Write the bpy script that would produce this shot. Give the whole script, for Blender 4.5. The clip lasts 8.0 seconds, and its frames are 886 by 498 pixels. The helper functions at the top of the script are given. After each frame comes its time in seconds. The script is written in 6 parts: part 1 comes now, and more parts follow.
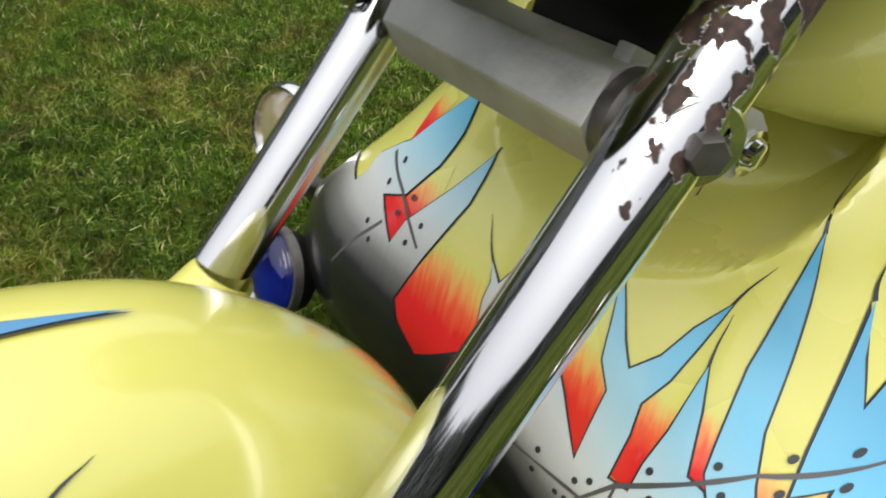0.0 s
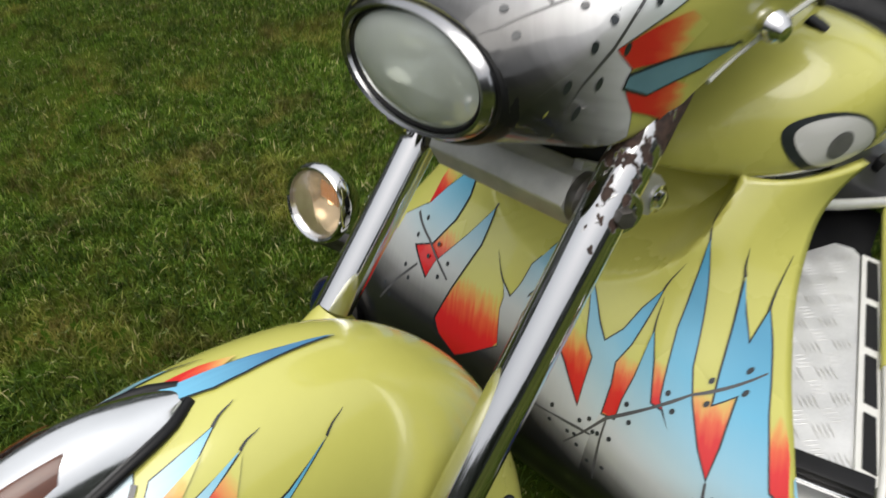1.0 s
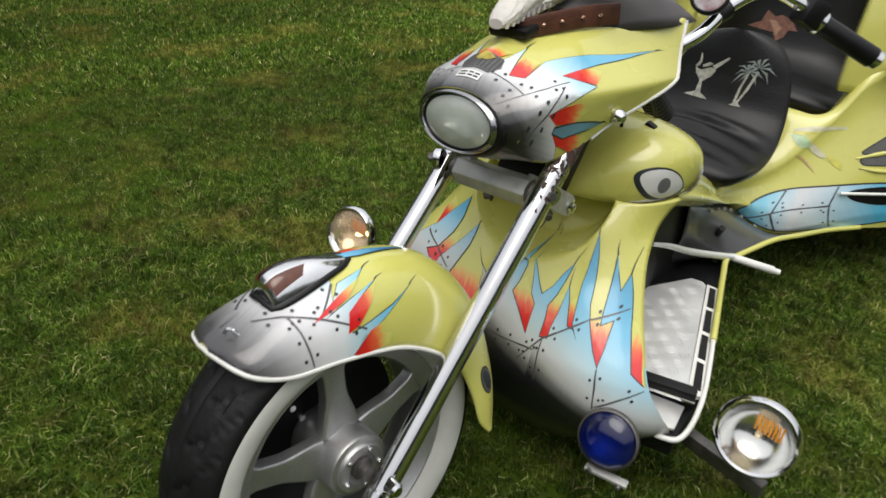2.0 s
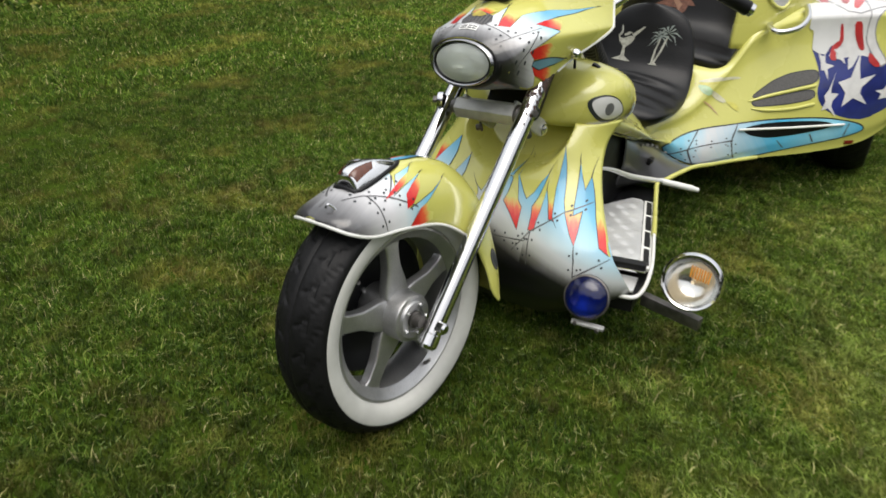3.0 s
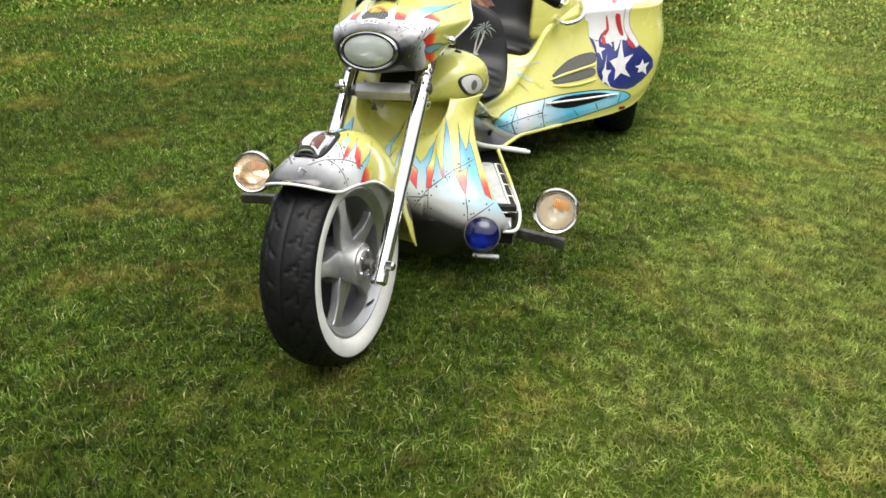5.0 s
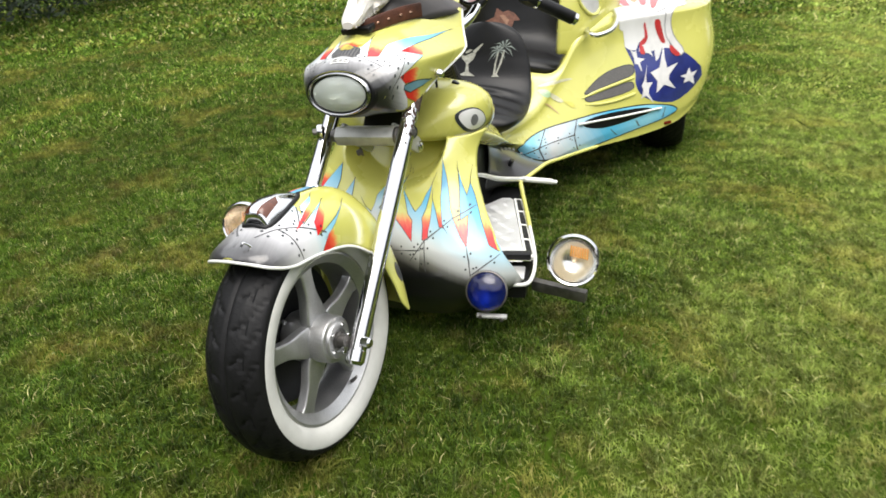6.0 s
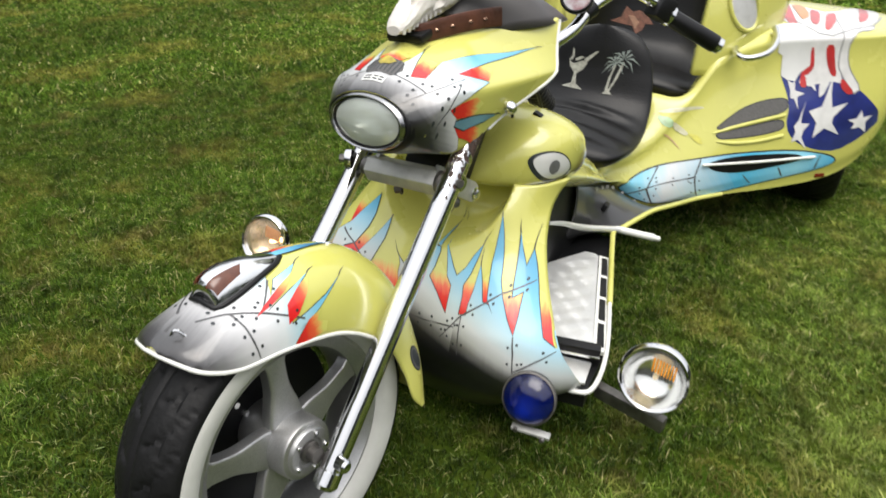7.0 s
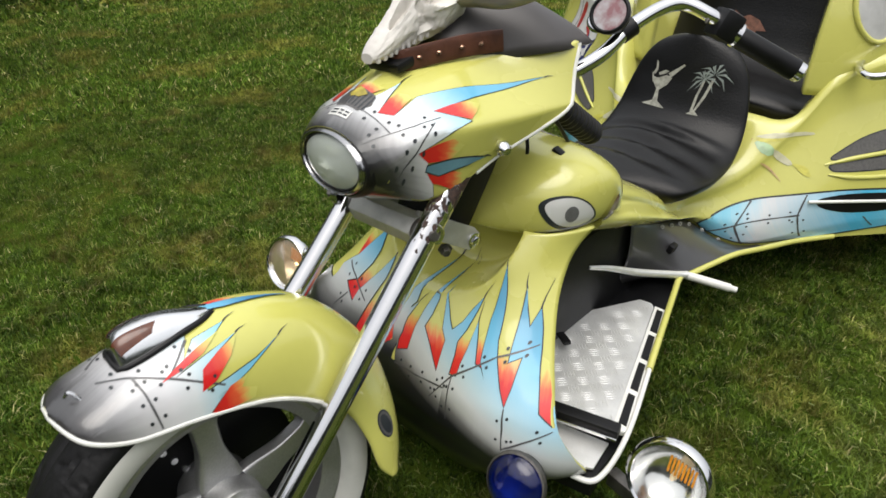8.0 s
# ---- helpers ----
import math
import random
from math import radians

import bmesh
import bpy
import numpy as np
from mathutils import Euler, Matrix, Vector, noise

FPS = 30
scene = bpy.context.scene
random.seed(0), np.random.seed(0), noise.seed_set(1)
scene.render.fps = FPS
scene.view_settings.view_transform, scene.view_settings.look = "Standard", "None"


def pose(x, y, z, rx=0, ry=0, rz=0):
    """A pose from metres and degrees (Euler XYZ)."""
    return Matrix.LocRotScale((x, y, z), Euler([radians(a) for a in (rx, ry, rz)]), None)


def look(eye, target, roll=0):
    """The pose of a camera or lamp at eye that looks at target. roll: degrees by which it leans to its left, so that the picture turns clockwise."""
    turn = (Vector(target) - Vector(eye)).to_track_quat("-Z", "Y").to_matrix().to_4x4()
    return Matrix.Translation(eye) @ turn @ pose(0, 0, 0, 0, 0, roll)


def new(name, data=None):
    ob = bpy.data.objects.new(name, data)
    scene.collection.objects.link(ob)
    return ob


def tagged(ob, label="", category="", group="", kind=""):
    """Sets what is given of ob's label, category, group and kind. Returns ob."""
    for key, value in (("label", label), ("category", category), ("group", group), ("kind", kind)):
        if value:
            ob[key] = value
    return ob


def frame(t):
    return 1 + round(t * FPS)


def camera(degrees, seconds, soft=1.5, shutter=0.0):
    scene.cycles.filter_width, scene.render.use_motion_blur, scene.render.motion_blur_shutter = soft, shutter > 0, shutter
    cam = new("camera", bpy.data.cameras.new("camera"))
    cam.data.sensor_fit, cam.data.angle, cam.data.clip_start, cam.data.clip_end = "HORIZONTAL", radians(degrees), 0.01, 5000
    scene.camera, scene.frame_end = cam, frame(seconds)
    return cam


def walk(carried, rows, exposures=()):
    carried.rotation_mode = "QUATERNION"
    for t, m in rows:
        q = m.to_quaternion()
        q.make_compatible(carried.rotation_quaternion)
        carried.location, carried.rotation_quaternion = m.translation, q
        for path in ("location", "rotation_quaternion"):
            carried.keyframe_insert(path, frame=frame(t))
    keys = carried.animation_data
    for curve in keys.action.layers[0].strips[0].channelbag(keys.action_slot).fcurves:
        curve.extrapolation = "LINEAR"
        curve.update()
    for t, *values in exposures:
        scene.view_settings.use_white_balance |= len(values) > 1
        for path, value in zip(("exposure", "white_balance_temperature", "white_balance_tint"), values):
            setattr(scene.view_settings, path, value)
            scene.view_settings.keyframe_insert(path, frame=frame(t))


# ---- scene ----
cam = camera(67.0, 8.0, 1.6, 0.3)
PATH = [
    (0, (0.294, 0.200, 0.946), (-0.534, 0.906, -0.084), 0.5),
    (0.2, (0.299, 0.159, 0.968), (-0.528, 0.84, -0.083), 0.8),
    (0.5, (0.312, 0.104, 1.017), (-0.587, 0.702, -0.027), -4.8),
    (0.6, (0.319, 0.090, 1.037), (-0.575, 0.686, -0.012), -6.4),
    (0.8, (0.358, 0.039, 1.107), (-0.624, 0.857, -0.158), -4.9),
    (1, (0.406, -0.010, 1.177), (-0.557, 0.932, -0.014), -4.1),
    (1.2, (0.476, -0.099, 1.230), (-0.520, 0.909, 0.122), -2.2),
    (2.3, (0.852, -0.799, 1.385), (-0.212, 0.57, 0.388), 2.3),
    (2.5, (0.865, -0.893, 1.394), (-0.162, 0.504, 0.397), -0.3),
    (3, (0.962, -1.201, 1.349), (0.012, 0.259, 0.368), 1.2),
    (3.5, (0.995, -1.523, 1.406), (0.244, 0.055, 0.432), 1.4),
    (4, (0.836, -1.785, 1.377), (0.38, -0.068, 0.458), 1.6),
    (4.2, (0.805, -1.84, 1.361), (0.413, -0.107, 0.442), 4.1),
    (5.3, (0.748, -1.718, 1.361), (0.348, 0.005, 0.43), 1.2),
    (5.5, (0.798, -1.626, 1.358), (0.348, 0.092, 0.439), -0.7),
    (6, (0.908, -1.375, 1.376), (0.313, 0.301, 0.461), -2.6),
    (6.5, (0.869, -1.045, 1.318), (0.138, 0.525, 0.318), -1.2),
    (7, (0.828, -0.755, 1.385), (-0.026, 0.755, 0.39), 2.1),
    (7.5, (0.938, -0.561, 1.4), (-0.126, 0.8, 0.392), 2.2),
    (8, (0.962, -0.354, 1.41), (-0.211, 0.901, 0.385), -0.8),
]
# the exposure drifts along the way: seconds, stops
EXPOSURES = [(0.0, 0.58), (0.5, 0.25), (1.0, 0.12), (2.5, 0.22), (3.0, 0.34), (3.5, 0.67), (4.0, 0.79), (5.5, 0.92), (6.0, 0.93), (6.5, 0.91), (7.0, 0.65), (7.5, 0.40), (8.0, 0.34)]
walk(cam, [(t, look(eye, target, roll)) for t, eye, target, roll in PATH], EXPOSURES)

# ---- light: a bright overcast sky ----
world = bpy.data.worlds.new("world")
scene.world = world
world.use_nodes = True
wn = world.node_tree
sky = wn.nodes.new("ShaderNodeTexSky")
sky.sky_type, sky.sun_disc = 'NISHITA', False
sky.sun_elevation, sky.sun_rotation = radians(72), radians(147)
sky.air_density, sky.dust_density, sky.ozone_density = 0.7, 9.0, 0.4
cloud = wn.nodes.new("ShaderNodeMix")
cloud.data_type = 'RGBA'
cloud.inputs[0].default_value = 0.8
# an overcast sky is three times as bright overhead as at the horizon
way = wn.nodes.new("ShaderNodeTexCoord")
height = wn.nodes.new("ShaderNodeSeparateXYZ")
wn.links.new(way.outputs["Generated"], height.inputs[0])
dome = wn.nodes.new("ShaderNodeValToRGB")
dome.color_ramp.elements[0].color = (3.3, 3.4, 3.5, 1)
dome.color_ramp.elements[1].color = (10.0, 10.2, 10.4, 1)
wn.links.new(height.outputs[2], dome.inputs[0])
wn.links.new(dome.outputs[0], cloud.inputs[7])
wn.links.new(sky.outputs[0], cloud.inputs[6])
wn.links.new(cloud.outputs[2], wn.nodes["Background"].inputs[0])
wn.nodes["Background"].inputs[1].default_value = 0.13
sun = new("sun", bpy.data.lights.new("sun", 'SUN'))
sun.data.energy, sun.data.angle, sun.data.color = 1.5, radians(50), (1.0, 0.97, 0.92)
sun.matrix_world = look((1.1, -1.7, 6.4), (0, 0, 0))


# ---- materials ----
def material(name, colour, rough=0.5, metal=0.0, coat=0.0, vary=0.0, scale=6.0, bump=0.0, bump_scale=60.0, other=None, grain=0.0):
    """A Principled material with cloudy variation at one scale, grain at another, and fine relief."""
    m = bpy.data.materials.new(name)
    m.use_nodes = True
    nt = m.node_tree
    b = nt.nodes["Principled BSDF"]
    b.inputs["Base Color"].default_value = (*colour, 1)
    b.inputs["Roughness"].default_value = rough
    b.inputs["Metallic"].default_value = metal
    b.inputs["Coat Weight"].default_value = coat
    b.inputs["Coat Roughness"].default_value = 0.06
    tc = nt.nodes.new("ShaderNodeTexCoord")
    if vary > 0 or other:
        n = nt.nodes.new("ShaderNodeTexNoise")
        n.inputs["Scale"].default_value, n.inputs["Detail"].default_value = scale, 6
        nt.links.new(tc.outputs["Object"], n.inputs["Vector"])
        r = nt.nodes.new("ShaderNodeValToRGB")
        lo, hi = r.color_ramp.elements
        lo.position, hi.position = 0.35, 0.68
        dark = other or tuple(c * (1 - vary) for c in colour)
        lo.color, hi.color = (*dark, 1), (*colour, 1)
        nt.links.new(n.outputs["Fac"], r.inputs[0])
        out = r.outputs[0]
        if grain > 0:
            g = nt.nodes.new("ShaderNodeTexNoise")
            g.inputs["Scale"].default_value, g.inputs["Detail"].default_value = scale * 22, 3
            nt.links.new(tc.outputs["Object"], g.inputs["Vector"])
            mx = nt.nodes.new("ShaderNodeMix")
            mx.data_type, mx.blend_type = 'RGBA', 'OVERLAY'
            mx.inputs["Factor"].default_value = grain
            nt.links.new(out, mx.inputs[6])
            nt.links.new(g.outputs["Fac"], mx.inputs[7])
            out = mx.outputs[2]
        nt.links.new(out, b.inputs["Base Color"])
        rr = nt.nodes.new("ShaderNodeMapRange")
        rr.inputs["To Min"].default_value, rr.inputs["To Max"].default_value = rough * 0.85, min(1, rough * 1.3)
        nt.links.new(n.outputs["Fac"], rr.inputs["Value"])
        nt.links.new(rr.outputs[0], b.inputs["Roughness"])
    if bump > 0:
        n2 = nt.nodes.new("ShaderNodeTexNoise")
        n2.inputs["Scale"].default_value, n2.inputs["Detail"].default_value = bump_scale, 4
        nt.links.new(tc.outputs["Object"], n2.inputs["Vector"])
        bp = nt.nodes.new("ShaderNodeBump")
        bp.inputs["Strength"].default_value, bp.inputs["Distance"].default_value = bump, 0.004
        nt.links.new(n2.outputs["Fac"], bp.inputs["Height"])
        nt.links.new(bp.outputs[0], b.inputs["Normal"])
    return m


def ramp_paint(name, stops, rough=0.28, streak=0.25):
    """Airbrushed paint: colours run along the decal's first UV axis, with brushed streaks."""
    m = bpy.data.materials.new(name)
    m.use_nodes = True
    nt = m.node_tree
    b = nt.nodes["Principled BSDF"]
    b.inputs["Roughness"].default_value, b.inputs["Coat Weight"].default_value = rough, 0.7
    b.inputs["Coat Roughness"].default_value = 0.06
    uv = nt.nodes.new("ShaderNodeUVMap")
    sep = nt.nodes.new("ShaderNodeSeparateXYZ")
    nt.links.new(uv.outputs[0], sep.inputs[0])
    mp = nt.nodes.new("ShaderNodeMapping")
    mp.inputs["Scale"].default_value = (3, 140, 1)
    nt.links.new(uv.outputs[0], mp.inputs[0])
    n = nt.nodes.new("ShaderNodeTexNoise")
    n.inputs["Scale"].default_value, n.inputs["Detail"].default_value = 1.0, 3
    nt.links.new(mp.outputs[0], n.inputs["Vector"])
    ad = nt.nodes.new("ShaderNodeMath")
    ad.operation = 'MULTIPLY_ADD'
    ad.inputs[1].default_value = streak
    nt.links.new(n.outputs["Fac"], ad.inputs[0])
    nt.links.new(sep.outputs[0], ad.inputs[2])
    sh = nt.nodes.new("ShaderNodeMath")
    sh.operation = 'SUBTRACT'
    sh.inputs[1].default_value = streak / 2
    nt.links.new(ad.outputs[0], sh.inputs[0])
    r = nt.nodes.new("ShaderNodeValToRGB")
    while len(r.color_ramp.elements) < len(stops):
        r.color_ramp.elements.new(0.5)
    for e, (p, c) in zip(r.color_ramp.elements, stops):
        e.position, e.color = p, (*c, 1)
    nt.links.new(sh.outputs[0], r.inputs[0])
    nt.links.new(r.outputs[0], b.inputs["Base Color"])
    return m


YEL = (0.60, 0.585, 0.145)
M_YELLOW = material("yellow_fibreglass_paint", YEL, 0.25, 0, 0.8, 0.05, 3.0, 0.0, grain=0.03)
M_CHROME = material("polished_chrome", (0.72, 0.72, 0.73), 0.07, 1.0, 0, 0.04, 30)
M_ALU = material("brushed_aluminium", (0.56, 0.56, 0.54), 0.46, 0.6, 0, 0.25, 25, 0.15, 150)
M_PLATE = material("bright_chequer_plate", (0.86, 0.86, 0.85), 0.42, 0.6, 0, 0.22, 9, 0.08, 140, grain=0.2)
M_CAST = material("grey_cast_wheel_paint", (0.52, 0.52, 0.52), 0.38, 0.85, 0, 0.18, 14, 0.06, 120, grain=0.25)
M_STEEL = material("dull_grey_steel", (0.20, 0.19, 0.18), 0.45, 0.9, 0, 0.35, 40, 0.1, 120)
M_RUBBER = material("black_tyre_rubber", (0.0075, 0.0075, 0.008), 0.5, 0, 0, 0.4, 14, 0.3, 90)
M_WHITEWALL = material("white_wall_rubber", (0.62, 0.62, 0.58), 0.55, 0, 0, 0.16, 12, 0.1, 70)
M_BLACK = material("black_plastic", (0.007, 0.007, 0.008), 0.40, 0, 0, 0.3, 20, 0.05, 120)
M_LEATHER = material("black_seat_leather", (0.0045, 0.0045, 0.005), 0.33, 0, 0, 0.3, 12, 0.25, 160)
M_WHITE = material("white_enamel_edge", (0.80, 0.80, 0.76), 0.35, 0, 0.3, 0.08, 20)
M_LENS = material("clear_lamp_glass", (0.97, 0.97, 0.95), 0.03, 0, 0, 0, 6, 0.14, 60)
M_REFLECTOR = material("lamp_reflector", (0.82, 0.82, 0.80), 0.14, 1.0, 0, 0.05, 40)
M_AMBER = material("amber_lens", (0.75, 0.30, 0.03), 0.2, 0, 0.5)
M_BLUE = material("blue_lamp_glass", (0.003, 0.016, 0.28), 0.05, 0, 0.4, 0, 6, 0.3, 45)
M_BLUE.node_tree.nodes["Principled BSDF"].inputs["Transmission Weight"].default_value = 0.92
M_BROWN = material("tooled_brown_leather", (0.10, 0.032, 0.016), 0.5, 0, 0, 0.4, 30, 0.3, 110)
M_COPPER = material("worn_copper_stud", (0.62, 0.38, 0.26), 0.25, 1.0, 0, 0.2, 60)
M_BONE = material("bleached_bone", (0.74, 0.71, 0.66), 0.7, 0, 0, 0.2, 18, 0.4, 60)
M_HORN = material("pale_horn", (0.50, 0.47, 0.30), 0.4, 0, 0.1, 0.5, 10, 0.15, 50, other=(0.16, 0.15, 0.13))
M_INK = material("black_brush_ink", (0.02, 0.025, 0.03), 0.4, 0, 0.4)
M_SMOKE = material("smoked_screen", (0.06, 0.055, 0.055), 0.4, 0, 0.0, 0.2, 8)
M_SOIL = material("lawn_soil", (0.030, 0.062, 0.005), 0.95, 0, 0, 0.5, 2.2, 0.6, 30, other=(0.045, 0.055, 0.008), grain=0.4)
M_BULB = material("lit_bulb", (1.0, 0.85, 0.6), 0.3)
M_BULB.node_tree.nodes["Principled BSDF"].inputs["Emission Color"].default_value = (1.0, 0.72, 0.38, 1)
M_BULB.node_tree.nodes["Principled BSDF"].inputs["Emission Strength"].default_value = 0.1
# the lit lamp's warm glow is put into this glass tint
M_LENS_WARM = material("warm_lamp_glass", (0.92, 0.72, 0.48), 0.12, 0, 0.3, 0.25, 20, 0.3, 60)
M_LENS_WARM.node_tree.nodes["Principled BSDF"].inputs["Transmission Weight"].default_value = 0.75
M_LENS_WARM.node_tree.nodes["Principled BSDF"].inputs["IOR"].default_value = 1.3
M_BULB_WARM = M_BULB.copy()
M_BULB_WARM.name = "bright_lit_bulb"
M_BULB_WARM.node_tree.nodes["Principled BSDF"].inputs["Emission Strength"].default_value = 5.0
for m_, sp_level in ((M_SOIL, 0.02), (M_RUBBER, 0.24), (M_BLACK, 0.28), (M_LEATHER, 0.3)):
    m_.node_tree.nodes["Principled BSDF"].inputs["Specular IOR Level"].default_value = sp_level
for lens in (M_LENS,):
    lens.node_tree.nodes["Principled BSDF"].inputs["Transmission Weight"].default_value = 1.0
    lens.node_tree.nodes["Principled BSDF"].inputs["IOR"].default_value = 1.25


def rust_chrome(name):
    """Chrome that has peeled to brown rust high up the tube."""
    m = material(name, (0.86, 0.86, 0.87), 0.07, 1.0)
    nt = m.node_tree
    b = nt.nodes["Principled BSDF"]
    tc = nt.nodes["Texture Coordinate"]
    n = nt.nodes.new("ShaderNodeTexNoise")
    n.inputs["Scale"].default_value, n.inputs["Detail"].default_value, n.inputs["Distortion"].default_value = 55, 8, 0.2
    mp = nt.nodes.new("ShaderNodeMapping")
    mp.inputs["Rotation"].default_value = (radians(-42), 0, 0)
    mp.inputs["Scale"].default_value = (1.6, 1.6, 0.5)
    nt.links.new(tc.outputs["Object"], mp.inputs[0])
    nt.links.new(mp.outputs[0], n.inputs["Vector"])
    sp = nt.nodes.new("ShaderNodeSeparateXYZ")
    nt.links.new(tc.outputs["Object"], sp.inputs[0])
    hz = nt.nodes.new("ShaderNodeMapRange")
    hz.inputs["From Min"].default_value, hz.inputs["From Max"].default_value = 0.70, 0.90
    hz.inputs["To Min"].default_value, hz.inputs["To Max"].default_value = -0.20, 0.30
    nt.links.new(sp.outputs[2], hz.inputs[0])
    ad = nt.nodes.new("ShaderNodeMath")
    nt.links.new(n.outputs["Fac"], ad.inputs[0])
    nt.links.new(hz.outputs[0], ad.inputs[1])
    th = nt.nodes.new("ShaderNodeMapRange")
    th.inputs["From Min"].default_value, th.inputs["From Max"].default_value = 0.555, 0.575
    nt.links.new(ad.outputs[0], th.inputs[0])
    n3 = nt.nodes.new("ShaderNodeTexNoise")
    n3.inputs["Scale"].default_value, n3.inputs["Detail"].default_value = 120, 5
    nt.links.new(tc.outputs["Object"], n3.inputs["Vector"])
    cr = nt.nodes.new("ShaderNodeValToRGB")
    cr.color_ramp.elements[0].color, cr.color_ramp.elements[1].color = (0.020, 0.012, 0.010, 1), (0.080, 0.045, 0.034, 1)
    cr.color_ramp.elements[0].position, cr.color_ramp.elements[1].position = 0.35, 0.7
    nt.links.new(n3.outputs["Fac"], cr.inputs[0])
    mx = nt.nodes.new("ShaderNodeMix")
    mx.data_type = 'RGBA'
    mx.inputs[6].default_value = (0.66, 0.66, 0.67, 1)
    nt.links.new(th.outputs[0], mx.inputs[0])
    nt.links.new(cr.outputs[0], mx.inputs[7])
    nt.links.new(mx.outputs[2], b.inputs["Base Color"])
    iv = nt.nodes.new("ShaderNodeMath")
    iv.operation = 'SUBTRACT'
    iv.inputs[0].default_value = 1
    nt.links.new(th.outputs[0], iv.inputs[1])
    nt.links.new(iv.outputs[0], b.inputs["Metallic"])
    rg = nt.nodes.new("ShaderNodeMapRange")
    rg.inputs["To Min"].default_value, rg.inputs["To Max"].default_value = 0.07, 0.75
    nt.links.new(th.outputs[0], rg.inputs[0])
    nt.links.new(rg.outputs[0], b.inputs["Roughness"])
    bp = nt.nodes.new("ShaderNodeBump")
    bp.invert = True
    bp.inputs["Strength"].default_value, bp.inputs["Distance"].default_value = 0.5, 0.002
    nt.links.new(th.outputs[0], bp.inputs["Height"])
    nt.links.new(bp.outputs[0], b.inputs["Normal"])
    return m


M_FORK = rust_chrome("peeling_chrome")
BLUE, DEEP = (0.14, 0.45, 0.66), (0.045, 0.20, 0.38)
P_FLAME = ramp_paint("red_to_yellow_airbrush", [(0.0, (0.60, 0.010, 0.012)), (0.50, (0.66, 0.018, 0.018)), (0.70, (0.74, 0.11, 0.04)), (0.86, (0.72, 0.38, 0.10)), (0.99, YEL)], streak=0.34)
# the black end mixes dark airbrush with the shade under the cowl
P_COWL = ramp_paint("cowl_airbrush_and_shade", [(0.0, (0.010, 0.010, 0.010)), (0.16, (0.018, 0.018, 0.019)), (0.26, (0.15, 0.15, 0.145)), (0.34, (0.40, 0.41, 0.40)), (0.44, (0.52, 0.55, 0.55)), (0.54, (0.44, 0.57, 0.61)), (0.68, (0.26, 0.51, 0.65)), (0.82, BLUE), (1.0, (0.09, 0.34, 0.54))], streak=0.02)
P_NOSE = ramp_paint("fender_metal_airbrush", [(0.0, (0.016, 0.015, 0.016)), (0.12, (0.05, 0.049, 0.051)), (0.22, (0.20, 0.20, 0.205)), (0.34, (0.50, 0.50, 0.51)), (0.45, (0.68, 0.68, 0.70)), (0.55, (0.70, 0.74, 0.76)), (0.64, (0.46, 0.66, 0.74)), (0.76, (0.22, 0.52, 0.68)), (0.88, BLUE), (1.0, DEEP)], streak=0.06)
P_FAIR = ramp_paint("fairing_metal_airbrush", [(0.0, (0.012, 0.012, 0.012)), (0.09, (0.04, 0.04, 0.04)), (0.21, (0.24, 0.24, 0.245)), (0.36, (0.66, 0.67, 0.68)), (0.58, (0.70, 0.76, 0.78)), (0.72, (0.45, 0.68, 0.78)), (1.0, BLUE)], streak=0.06)
P_SHARD = material("dusky_blue_airbrush", (0.14, 0.30, 0.38), 0.28, 0, 0.7, 0.25, 20)
P_SCOOP = ramp_paint("scoop_airbrush", [(0.0, (0.10, 0.50, 0.72)), (0.10, (0.25, 0.60, 0.76)), (0.22, (0.66, 0.68, 0.70)), (0.40, (0.40, 0.62, 0.75)), (0.55, (0.08, 0.48, 0.74)), (0.8, (0.30, 0.66, 0.82)), (1.0, (0.05, 0.40, 0.68))], streak=0.1)
P_FLAG = material("flag_blue_paint", (0.022, 0.035, 0.22), 0.28, 0, 0.7, 0.5, 9)
P_RED = material("flag_red_paint", (0.55, 0.035, 0.035), 0.28, 0, 0.7, 0.35, 14)
P_WHITE = material("flag_white_paint", (0.72, 0.71, 0.70), 0.28, 0, 0.7, 0.14, 22)
P_GREYPANEL = material("grey_mesh_panel", (0.125, 0.12, 0.118), 0.55, 0, 0, 0.3, 120, 0.4, 400)
P_EYE = material("painted_eye_white", (0.70, 0.70, 0.69), 0.3, 0, 0.6, 0.07, 12)
# the gauge's pale and pinkish mottling is a reflection painted on its face
P_GAUGE = material("gauge_face", (0.40, 0.39, 0.40), 0.2, 0, 0.6, 0.6, 40, other=(0.22, 0.09, 0.10))
P_SEAM = material("airbrushed_seam", (0.075, 0.075, 0.078), 0.35, 0, 0.5)
P_THREAD = material("silver_embroidery", (0.42, 0.42, 0.36), 0.55, 0.2, 0, 0.45, 70, 0.3, 300)
P_LEAF = material("green_grey_embroidery", (0.25, 0.29, 0.27), 0.55, 0.1, 0, 0.4, 70, 0.3, 300)
P_FEATHER = material("pale_green_feather_paint", (0.44, 0.62, 0.36), 0.3, 0, 0.6, 0.3, 40)
P_FEATHER_Y = material("lemon_feather_paint", (0.66, 0.62, 0.10), 0.3, 0, 0.6, 0.25, 40)
P_FEATHER_W = material("cream_feather_paint", (0.64, 0.62, 0.42), 0.3, 0, 0.6, 0.2, 40)
P_FEATHER_R = material("rust_feather_paint", (0.62, 0.42, 0.20), 0.3, 0, 0.6, 0.3, 40)


